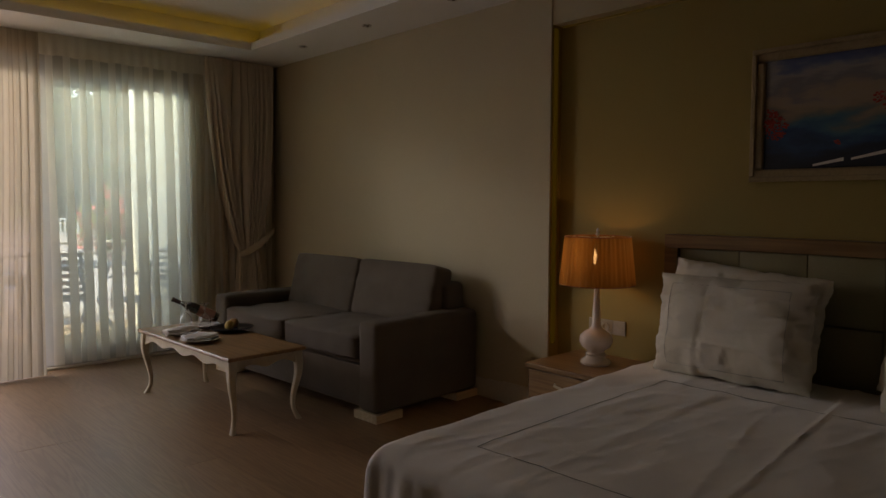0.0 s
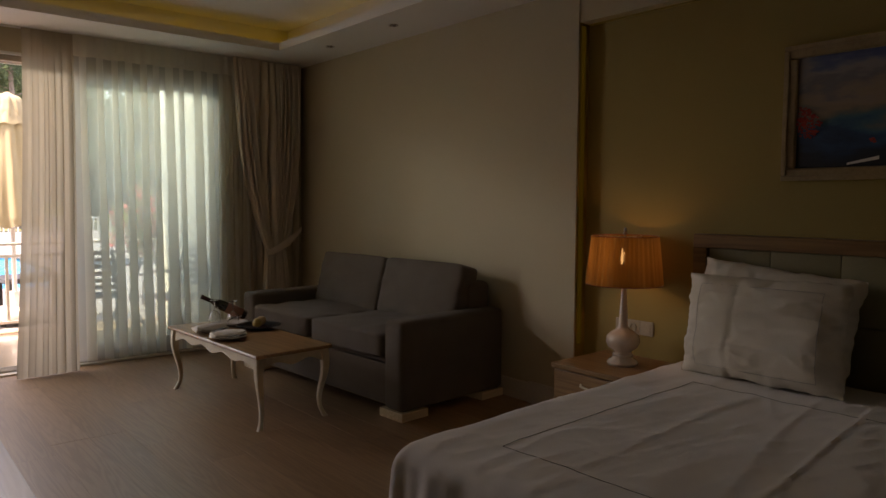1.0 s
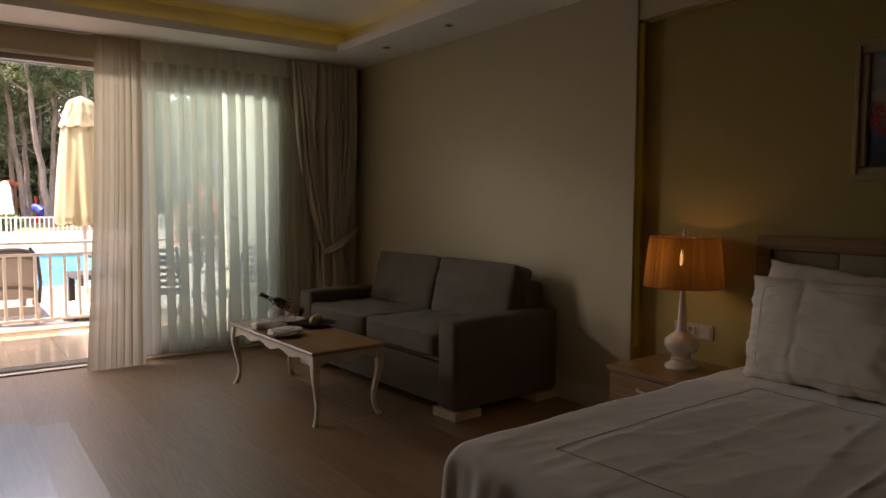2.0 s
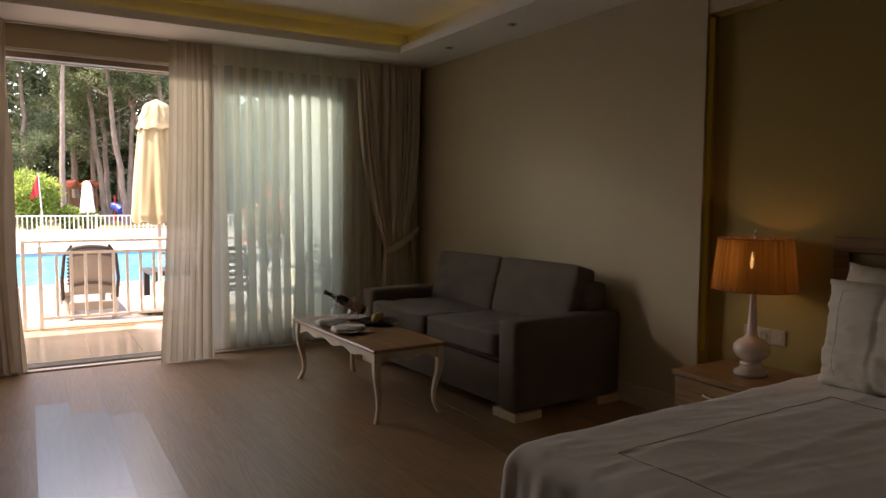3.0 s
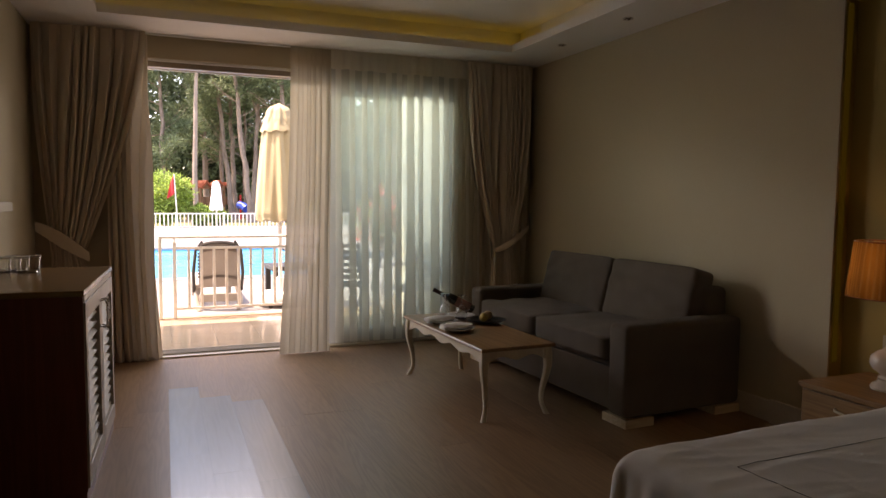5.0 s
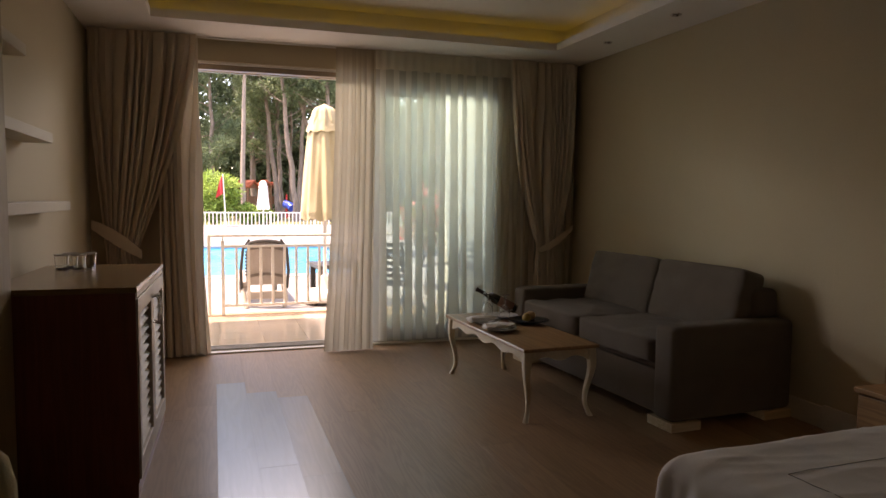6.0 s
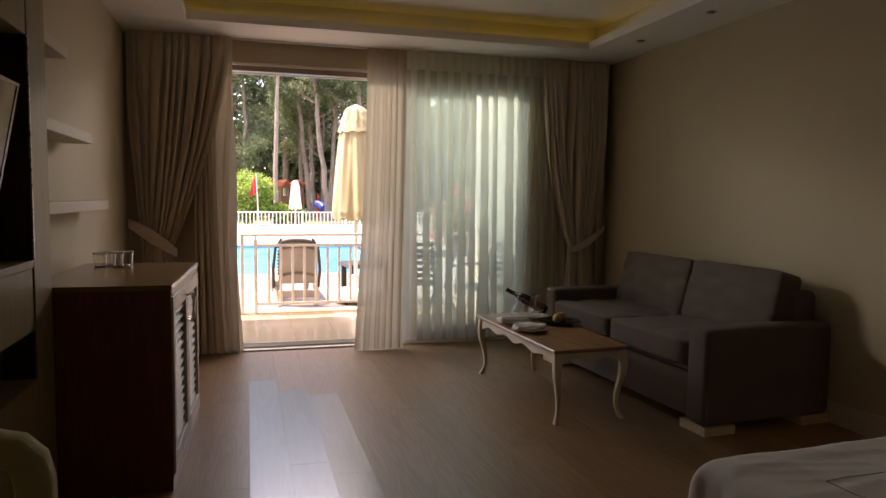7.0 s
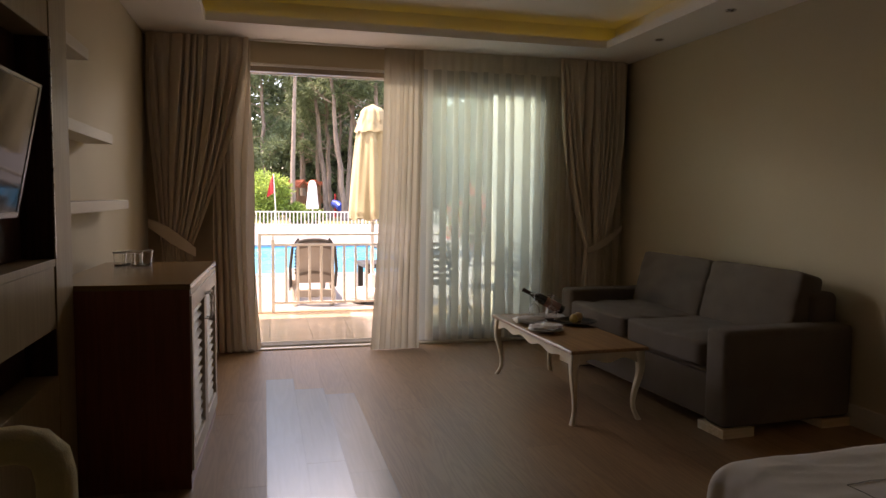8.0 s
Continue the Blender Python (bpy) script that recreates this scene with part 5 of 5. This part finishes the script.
# sun lounger seen from behind, its back raised
def sun_lounger():
    s = thing("sun_lounger", (0.583, 8.60, -0.02), 0, "taupe resin sun lounger with raised back facing the pool", "lounger")
    W = 0.252

    def back(u, v):
        x = (-1 + 2 * u)
        round_ = 1 - 0.10 * max(0, (v - 0.75) / 0.25) ** 2
        return (x * (W - 0.03) * round_, -0.02 - 0.05 * v + 0.035 * (1 - x * x), 0.30 + 0.505 * v - 0.05 * x * x * v)
    bm = sheet(back, 16, 14)
    bmesh.ops.solidify(bm, geom=bm.faces[:], thickness=0.02)
    part("backrest", bm, PLASTIC, s, "taupe moulded backrest", True)
    for k, (z0, z1) in enumerate(((0.725, 0.790), (0.395, 0.430))):
        bm = sheet(lambda u, v: ((-1 + 2 * u) * (W - 0.045), -0.038 - 0.094 * (z0 + (z1 - z0) * v - 0.30) + 0.030 * (1 - (2 * u - 1) ** 2), z0 + (z1 - z0) * v - 0.03 * (2 * u - 1) ** 2), 14, 3)
        bmesh.ops.solidify(bm, geom=bm.faces[:], thickness=0.012)
        part("back_band", bm, BANDRESIN, s, "darker moulded band", True)
    for sx in (-1, 1):
        pts = [(sx * (W + 0.02), 0.10, 0.22), (sx * (W + 0.03), 0.0, 0.45), (sx * (W + 0.005), -0.05, 0.72), (sx * (W - 0.07), -0.075, 0.835)]
        part("side_rail", tube(pts, [0.020, 0.020, 0.018, 0.014], 10, flat=0.9), BRONZE, s, "dark resin side rail", True)
        for k in range(9):
            z = 0.40 + 0.04 * k
            part("side_slat", box(sx * (W - 0.028) - 0.012, sx * (W - 0.028) + 0.012, -0.045 - 0.04 * (k / 9), -0.03 - 0.04 * (k / 9), z, z + 0.02, 0.003, 1), BRONZE, s)
        part("leg", tube([(sx * (W - 0.02), 0.12, 0.26), (sx * (W + 0.0), 0.03, 0.12), (sx * (W - 0.03), -0.05, 0.0)], [0.04, 0.032, 0.028], 10, flat=0.7), PLASTIC, s, "", True)
        part("leg", tube([(sx * (W - 0.02), 1.35, 0.26), (sx * (W - 0.02), 1.40, 0.0)], [0.04, 0.028], 10, flat=0.7), PLASTIC, s, "", True)
        part("bed_rail", box(sx * W - 0.03, sx * W + 0.03, 0.08, 1.55, 0.24, 0.31, 0.012), PLASTIC, s)
    part("head_rim", tube([((W - 0.06) * math.cos(a), -0.078, 0.772 + 0.045 * math.sin(a)) for a in [math.pi * i / 14 for i in range(15)]], 0.022, 8), BRONZE, s, "dark curved head rim", True)
    part("cross_bar", box(-W, W, 0.05, 0.09, 0.27, 0.315, 0.01), PLASTIC, s)
    part("cross_bar", box(-W + 0.03, W - 0.03, -0.01, 0.04, 0.10, 0.20, 0.015), PLASTIC, s)
    for k in range(12):
        part("seat_slat", box(-W + 0.03, W - 0.03, 0.16 + 0.115 * k, 0.25 + 0.115 * k, 0.285, 0.305, 0.005, 1), PLASTIC, s)


sun_lounger()


def parasol(name, at, zb, zt, r, cloth_mat, label, base=True, seed=1.0, pole=0.024):
    p = thing(name, at, 0, label, "parasol", "parasols")
    H = zt - zb

    def fn(u, v):
        a = 2 * math.pi * u
        k = 1 - v
        body = r * (0.48 + 0.52 * k ** 0.85) if v < 0.90 else r * 0.50 * max(0.0, 1 - ((v - 0.90) / 0.10) ** 2) ** 0.5
        if v < 0.04:
            body *= 0.96
        fold = 1 + 0.075 * math.sin(8 * a + 2.5 * v + seed) + 0.035 * math.sin(15 * a + seed)
        return (body * fold * math.cos(a), body * fold * math.sin(a), zb + H * v + 0.02 * math.sin(8 * a + seed) * (v < 0.05))
    part("canopy", sheet(fn, 96, 40), cloth_mat, p, "", True)

    def cap(u, v):
        a = 2 * math.pi * u
        f = 1 + 0.045 * math.sin(8 * a + 1.5 + seed) + 0.025 * math.sin(13 * a)
        rr = r * 0.73 * (1 - v) ** 0.52 if v < 0.999 else 0.0
        return (rr * f * math.cos(a), rr * f * math.sin(a), zt - 0.25 * H * (1 - v) + 0.012 * math.sin(9 * a) * (1 - v) + 0.01)
    part("vent_flap", sheet(cap, 72, 12), cloth_mat, p, "", True)
    part("pole", lathe([(0, 0.05), (pole, 0.05), (pole, zt - 0.05), (0, zt - 0.05)], 16), RAILWHITE, p, "white round pole", True)
    if base:
        part("base", lathe([(0, 0.06), (0.27, 0.06), (0.29, 0.08), (0.29, 0.15), (0.27, 0.175), (0.06, 0.19), (0.05, 0.36), (0, 0.36)], 36), RAILWHITE, p, "white round weighted base", True)
        for i in range(4):
            a = math.pi / 4 + i * math.pi / 2
            part("caster", lathe([(0, 0), (0.025, 0), (0.03, 0.03), (0.02, 0.06), (0, 0.06)], 12, at=(0.2 * math.cos(a), 0.2 * math.sin(a), 0)), BRONZE, p, "small dark caster", True)
    return p


parasol("parasol", (1.33, 8.72, -0.02), 1.07, 2.50, 0.295, CANVAS, "closed cream canvas parasol on a white wheeled base")


def side_table():
    t = thing("low_side_table", (1.62, 9.35, -0.02), 4, "low dark brown resin side table", "table")
    part("top", box(-0.36, 0.36, -0.3, 0.3, 0.40, 0.46, 0.012), BRONZE, t)
    for x in (-0.31, 0.31):
        for y in (-0.25, 0.25):
            part("leg", box(x - 0.035, x + 0.035, y - 0.035, y + 0.035, 0, 0.399, 0.006), BRONZE, t)


side_table()


def terrace_chair(at, rz, label, material):
    c = thing("slatted_armchair", at, rz, label, "chair", "terrace chairs")
    # local: it faces -y
    for sx in (-1, 1):
        part("side_frame", tube([(sx * 0.25, -0.26, 0), (sx * 0.25, -0.24, 0.45), (sx * 0.25, -0.22, 0.64), (sx * 0.25, 0.0, 0.66), (sx * 0.25, 0.20, 0.65)], 0.014, 8), material, c, "", True)
        part("back_post", tube([(sx * 0.22, 0.28, 0), (sx * 0.22, 0.20, 0.43), (sx * 0.215, 0.24, 0.70), (sx * 0.20, 0.30, 0.90)], 0.014, 8), material, c, "", True)
    for k in range(6):
        z = 0.54 + 0.065 * k
        y = 0.215 + 0.012 * k + 0.006 * max(0, k - 2)
        part("back_slat", tube([(-0.21, y, z), (-0.1, y + 0.02, z + 0.004), (0.1, y + 0.02, z + 0.004), (0.21, y, z)], 0.0075, 8, flat=2.5), material, c, "", True)
    for k in range(8):
        part("seat_slat", box(-0.24, 0.24, -0.23 + 0.056 * k, -0.185 + 0.056 * k, 0.435, 0.449, 0.004, 1), material, c)


GREYMETAL = mat("grey_blue_metal", (0.16, 0.17, 0.18), (0.12, 0.13, 0.14), 8, 0.4)
DARKMETAL = mat("dark_bronze_metal", (0.045, 0.045, 0.045), (0.03, 0.03, 0.03), 8, 0.4)
terrace_chair((1.72, 7.10, -0.014), 160, "dark slatted metal armchair on the terrace", DARKMETAL)
terrace_chair((2.31, 6.62, -0.014), -72, "grey slatted metal armchair by the terrace wall", GREYMETAL)
tt = thing("terrace_table", (2.08, 7.35, -0.014), 0, "round grey metal terrace table on crossed legs", "table")
part("tabletop", lathe([(0, 0.715), (0.33, 0.715), (0.345, 0.722), (0.345, 0.733), (0.33, 0.738), (0, 0.738)], 40), GREYMETAL, tt, "", True)
for a in (30, 120, 210, 300):
    c, s = math.cos(radians(a)), math.sin(radians(a))
    part("leg", tube([(0.28 * c, 0.28 * s, 0), (0.05 * c, 0.05 * s, 0.36), (0.20 * c, 0.20 * s, 0.714)], 0.012, 8), GREYMETAL, tt, "", True)


# far fence
def far_fence(y, x0, x1, h):
    f = thing("pool_fence", ((x0 + x1) / 2, y, -0.02), 0, "white picket fence beyond the pool", "fence")
    hx = (x1 - x0) / 2
    part("rail", box(-hx, hx, -0.02, 0.02, h - 0.05, h, 0.004, 1), RAILWHITE, f)
    part("rail", box(-hx, hx, -0.02, 0.02, 0.10, 0.15, 0.004, 1), RAILWHITE, f)
    n = int(2 * hx / 0.155)
    pk = None
    for i in range(n + 1):
        x = -hx + i * 0.155
        big = i % 12 == 0
        if big:
            part("post", box(x - 0.04, x + 0.04, -0.04, 0.04, 0, h + 0.03, 0.005, 1), RAILWHITE, f)
        elif pk is None:
            pk = part("picket", box(-0.022, 0.022, -0.012, 0.012, 0.151, h - 0.051), RAILWHITE, f, at=pose(x, 0, 0))
        else:
            o = new("picket", pk.data)
            o.parent = f
            o.matrix_basis = pose(x, 0, 0)


far_fence(30.2, -7.0, 19.0, 0.69)


# ---- trees ----
def tufts(bm, centre, size, count, length, width, rnd, flat=0.7):
    """Small pointed blades scattered in an uneven ellipsoid, denser at its rim."""
    for _ in range(count):
        d = Vector((rnd.gauss(0, 1), rnd.gauss(0, 1), rnd.gauss(0, 1))).normalized()
        r = rnd.random() ** 0.45
        p = Vector(centre) + Vector((d.x * size * r, d.y * size * r, d.z * size * flat * r))
        a = (d + Vector((rnd.uniform(-1, 1), rnd.uniform(-1, 1), rnd.uniform(-0.6, 1)))).normalized()
        s = a.cross(Vector((rnd.uniform(-1, 1), rnd.uniform(-1, 1), rnd.uniform(-1, 1)))).normalized()
        k = rnd.uniform(0.6, 1.3)
        q = [p - s * width * 0.4 * k, p + a * length * 0.45 * k - s * width * k, p + a * length * k, p + a * length * 0.45 * k + s * width * k, p + s * width * 0.4 * k]
        bm.faces.new([bm.verts.new(v) for v in q])


def pine(base, top, height, radius, seed, material=None, crown=True, crown_from=0.5):
    rnd = random.Random(seed)
    t = thing("pine_tree", (base[0], base[1], G), 0, "tall pine with a bare slender trunk and dark needles" if material is None else "pale-barked slender pine trunk beyond the pool", "tree", "pines")
    n = 12
    lean = Vector((top[0] - base[0], top[1] - base[1], 0))
    pts, rad = [], []
    for i in range(n + 1):
        k = i / n
        wob = Vector((rnd.uniform(-1, 1), rnd.uniform(-1, 1), 0)) * radius * 0.5
        pts.append(lean * k + wob * (0 < i) + Vector((0, 0, height * k)))
        rad.append(radius * (1.15 - 0.75 * k) * (1.35 if i == 0 else 1))
    part("trunk", tube(pts, rad, 10), material or BARK, t, "", True)
    ends = []
    for i in range(9):
        k = crown_from * 0.75 + (1 - crown_from * 0.75) * (i / 8) ** 0.9
        p = lean * k + Vector((0, 0, height * k))
        a = rnd.uniform(0, 6.28)
        ln = rnd.uniform(0.9, 2.4) * (1.15 - 0.5 * k)
        e = p + Vector((math.cos(a) * ln, math.sin(a) * ln, rnd.uniform(0.2, 1.1)))
        mid = (p + e) / 2 + Vector((0, 0, rnd.uniform(-0.25, 0.25)))
        r = radius * 0.33
        part("limb", tube([p, mid, e], [r, r * 0.7, r * 0.3], 6), material or BARK, t, "", True)
        ends += [(mid, 0.5), (e, 1.0)]
    if material is None:
        # bare dead limbs on the lower trunk, bent upwards
        for i in range(8):
            k = rnd.uniform(0.22, 0.68)
            p = lean * k + Vector((0, 0, height * k))
            a, ln, r = rnd.choice((0.0, math.pi)) + rnd.uniform(-0.6, 0.6), rnd.uniform(0.7, 1.9), radius * rnd.uniform(0.13, 0.26)
            d = Vector((math.cos(a), math.sin(a), 0))
            rise = rnd.uniform(0.3, 1.1) * ln
            part("dead_limb", tube([p, p + d * ln * 0.5 + Vector((0, 0, rise * 0.35)), p + d * ln + Vector((0, 0, rise))], [r, r * 0.75, r * 0.4], 5), BARK, t, "", True)
    if crown:
        bm = bmesh.new()
        for e, k in ends:
            for _ in range(3):
                o = Vector((rnd.uniform(-1, 1), rnd.uniform(-1, 1), rnd.uniform(-0.4, 0.6))) * 0.7
                tufts(bm, e + o, rnd.uniform(0.45, 0.85), int(150 * k) + 70, 0.30, 0.026, rnd, 0.55)
        part("crown", bm, NEEDLE, t, "")
    return t


# base bearing, top bearing (x over y), distance, height, radius, crown from, pale
TREES = ((0.001, -0.003, 42, 11, 0.14, 0.4, 0), (0.0374, 0.049, 36, 12, 0.12, 0.85, 1), (0.089, 0.057, 44, 13, 0.15, 0.75, 0), (0.092, 0.083, 47, 12, 0.15, 0.75, 0),
         (0.113, 0.084, 40, 12, 0.15, 0.75, 0), (0.115, 0.132, 43, 12, 0.14, 0.75, 0), (0.171, 0.081, 43, 12, 0.13, 0.8, 0), (0.158, 0.158, 39, 12, 0.15, 0.75, 0), (0.104, 0.108, 48, 12, 0.11, 0.75, 0),
         (-0.03, -0.028, 45, 12, 0.15, 0.4, 0), (0.053, 0.052, 51, 13, 0.20, 0.4, 0), (0.19, 0.21, 45, 12, 0.16, 0.35, 0), (0.22, 0.25, 41, 12, 0.16, 0.35, 0),
         (0.32, 0.33, 46, 12, 0.16, 0.35, 0), (-0.10, -0.11, 44, 12, 0.16, 0.35, 0), (-0.15, -0.14, 47, 12, 0.16, 0.35, 0), (0.075, 0.072, 49, 12, 0.14, 0.5, 0))
for i, (b0, b1, d, hgt, r, cf, pale) in enumerate(TREES):
    pine((b0 * d, d), (b1 * d, d + 0.3), hgt, r, 100 + i, PALEBARK if pale else None, True, cf)

# the far wood: foliage that nobody could count
rnd = random.Random(11)
bm = bmesh.new()
for i in range(2150):
    y = rnd.uniform(53, 66)
    x = y * rnd.uniform(-0.32, 0.50)
    z = rnd.choice((rnd.uniform(0.3, 6), rnd.uniform(4, 15)))
    tufts(bm, (x, y, z), rnd.uniform(0.9, 2.0), 70, 0.55, 0.10, rnd, 0.7)
wood_mass = part("far_wood", bm, NEEDLE)
tagged(wood_mass, "dense dark green wood behind the garden", "woods", kind="stuff")


def shrub(name, at, size, hgt, material, seed, label, n=70):
    rnd = random.Random(seed)
    s = thing(name, at, 0, label, "shrub", "garden shrubs")
    bm = bmesh.new()
    for i in range(5):
        a = rnd.uniform(0, 6.28)
        tube([(0, 0, 0), (0.3 * size * math.cos(a), 0.3 * size * math.sin(a), hgt * 0.6)], [0.06, 0.02], 6, bm)
    part("stem", bm, BARK, s)
    bm = bmesh.new()
    for i in range(n):
        d = Vector((rnd.gauss(0, 1), rnd.gauss(0, 1), rnd.gauss(0, 1))).normalized()
        k = rnd.uniform(0.0, 1.0) ** 0.4 * 0.92
        c = (d.x * size * k, d.y * size * k, hgt * 0.52 + d.z * hgt * 0.46 * k)
        tufts(bm, c, size * 0.26, 60, 0.17, 0.03, rnd, 0.9)
    part("foliage", bm, material, s)


shrub("round_shrub", (0.0, 33.5, G), 1.25, 2.55, SHRUB, 3, "round bright green clipped conifer shrub", 170)
shrub("round_shrub", (1.50, 33.2, G), 0.50, 1.15, SHRUB, 8, "low yellow-green garden shrub", 40)
shrub("round_shrub", (2.35, 33.4, G), 0.45, 0.75, FLOWERLEAF, 9, "low green garden shrub", 30)
shrub("round_shrub", (6.2, 33.4, G), 1.0, 1.3, FLOWERLEAF, 13, "low green garden shrub", 40)


def flowering(at, size, hgt, seed):
    rnd = random.Random(seed)
    s = thing("flowering_bush", at, 0, "flowering bush with red blossoms beside the terrace", "shrub", "garden shrubs")
    bm = tube([(0, 0, 0), (0.05, 0, hgt * 0.5), (0.02, 0.05, hgt * 0.85)], [0.035, 0.025, 0.01], 7)
    part("stem", bm, BARK, s)
    bm, bl = bmesh.new(), bmesh.new()
    for i in range(46):
        d = Vector((rnd.gauss(0, 1), rnd.gauss(0, 1), rnd.gauss(0, 1))).normalized()
        k = rnd.uniform(0.3, 0.95)
        c = (d.x * size * k, d.y * size * k, hgt * 0.66 + d.z * hgt * 0.30 * k)
        tufts(bm, c, size * 0.3, 26, 0.07, 0.022, rnd, 0.9)
        if rnd.random() < 0.8:
            tufts(bl, c, size * 0.26, 30, 0.06, 0.028, rnd, 0.9)
    part("foliage", bm, FLOWERLEAF, s)
    part("blossom", bl, PETAL, s, "red blossoms")


flowering((2.84, 9.25, -0.02), 0.40, 1.55, 21)

# closed white parasol, flag, playground
parasol("parasol", (1.86, 28.0, -0.02), 0.85, 1.97, 0.24, WHITECANVAS, "closed white parasol beyond the pool", False, 4.0, 0.03)
fl = thing("flagpole", (0.40, 31.5, G), 0, "white flagpole with a drooping red flag", "flag")
part("pole", tube([(0.12, 0, 0), (0, 0, 2.35)], 0.025, 8), RAILWHITE, fl, "", True)
part("flag", sheet(lambda u, v: (-0.30 * u * v ** 0.6 + 0.0, 0.05 * math.sin(7 * u + 4 * v), 2.30 - 0.80 * v - 0.2 * u * v), 10, 14), REDCLOTH, fl, "drooping red flag cloth", True)


def playhouse(at, w, hgt, rz):
    p = thing("playhouse", at, rz, "timber play tower with a red gabled roof", "playhouse", "play towers")
    for x in (-w / 2, w / 2):
        for y in (-w / 2, w / 2):
            part("post", box(x - 0.06, x + 0.06, y - 0.06, y + 0.06, 0, hgt, 0.01, 1), PLAYWOOD, p)
    part("deck", box(-w / 2 + 0.061, w / 2 - 0.061, -w / 2, w / 2, hgt * 0.45, hgt * 0.5), PLAYWOOD, p)
    for k in range(5):
        x = -w / 2 + 0.15 + k * (w - 0.3) / 4
        part("board", box(x - 0.07, x + 0.07, -w / 2 - 0.03, -w / 2 - 0.001, hgt * 0.5, hgt * 0.72), PLAYWOOD, p)
    for y in (-w / 2 - 0.02, w / 2 - 0.04):
        bm = bmesh.new()
        tri = ((-w / 2, hgt - 0.02), (w / 2, hgt - 0.02), (0, hgt + w * 0.37))
        lo, hi = [[bm.verts.new((x, yy, z)) for x, z in tri] for yy in (y, y + 0.06)]
        bm.faces.new(lo)
        bm.faces.new(hi[::-1])
        for k in range(3):
            bm.faces.new((lo[k], lo[(k + 1) % 3], hi[(k + 1) % 3], hi[k]))
        part("gable", bm, PLAYWOOD, p)
    for s in (-1, 1):
        bm = box(-0.02, w * 0.68, -w * 0.65, w * 0.65, -0.06, 0.06, 0.005, 1)
        part("roof_slope", tilt(bm, pose(0, 0, hgt + w * 0.42, 0, 0, 0 if s > 0 else 180) @ pose(0, 0, 0, 0, 38, 0)), REDROOF, p, "red roof slope")


playhouse((1.98, 44.5, G), 0.95, 1.95, 48)
playhouse((3.20, 47.0, G), 0.62, 2.15, 20)
playhouse((3.72, 47.6, G), 0.75, 2.0, -12)
sl = thing("tube_slide", (4.6, 45.5, G), 0, "blue plastic tube slide with red supports", "slide")
part("tube", tube([(-0.20, 0, 0.92), (0.0, -0.25, 0.86), (0.18, -0.6, 0.66)], 0.25, 16), BLUEPLASTIC, sl, "", True)
part("support", tube([(-0.1, 0.1, 0), (-0.1, 0.1, 1.55)], 0.06, 8), REDCLOTH, sl, "red post", True)
part("support", tube([(0.42, -0.2, 0), (0.42, -0.2, 1.5)], 0.06, 8), REDCLOTH, sl, "red post", True)

# ---- terrace tiles ----
floor_t = bpy.data.objects["terrace_floor"]
tile_mesh = None
for i in range(15):
    for j in range(5):
        x, y = -2.35 + 0.398 * i, WB + 0.20 + 0.350 * j
        if x + 0.396 > 4.2:
            continue
        if tile_mesh is None:
            ob = part("tile", box(0, 0.3968, 0, 0.3488, -0.0135, -0.006, 0.0006, 1), TILE, floor_t, at=pose(x, y, 0))
            tile_mesh = ob.data
        else:
            ob = new("tile", tile_mesh)
            ob.parent = floor_t
            ob.matrix_basis = pose(x, y, 0)

# ---- floor planks ----
floor_r = bpy.data.objects["floor"]
PWID, PLEN, GAP = 0.1925, 1.36, 0.0009
meshes = {}
prng = random.Random(77)
OFFS = {0: 5.06, 1: 4.765, 2: 4.60}
k = -5
while True:
    x0 = 0.002 + k * PWID
    if x0 > WR - 0.02:
        break
    xa, xb = max(x0, WL), min(x0 + PWID, WR)
    off = OFFS.get(k, 0.2 + prng.random() * PLEN)
    y = off - PLEN * 8
    while y < 6.02:
        ya, yb = max(y, WF), min(y + PLEN, 6.02)
        if yb - ya > 0.02 and xb - xa > 0.02:
            # three rows before the door take the colours that hold its reflection
            glare = k in (0, 1, 2) and yb < 5.1 and ya > -0.5
            key = (round(xb - xa, 3), round(yb - ya, 3), glare, glare and k == 2)
            at = pose((xa + xb) / 2, (ya + yb) / 2, prng.uniform(-0.0003, 0.0002), prng.uniform(-0.03, 0.03), prng.uniform(-0.08, 0.08), 0)
            if key not in meshes:
                hx, hy = key[0] / 2 - GAP / 2, key[1] / 2 - GAP / 2
                ob = part("plank", box(-hx, hx, -hy, hy, -0.006, 0), (FLOORHALFGLARE if k == 2 else FLOORGLARE) if glare else FLOORWOOD, floor_r, at=at)
                meshes[key] = ob.data
            else:
                ob = new("plank", meshes[key])
                ob.parent = floor_r
                ob.matrix_basis = at
        y += PLEN
    k += 1
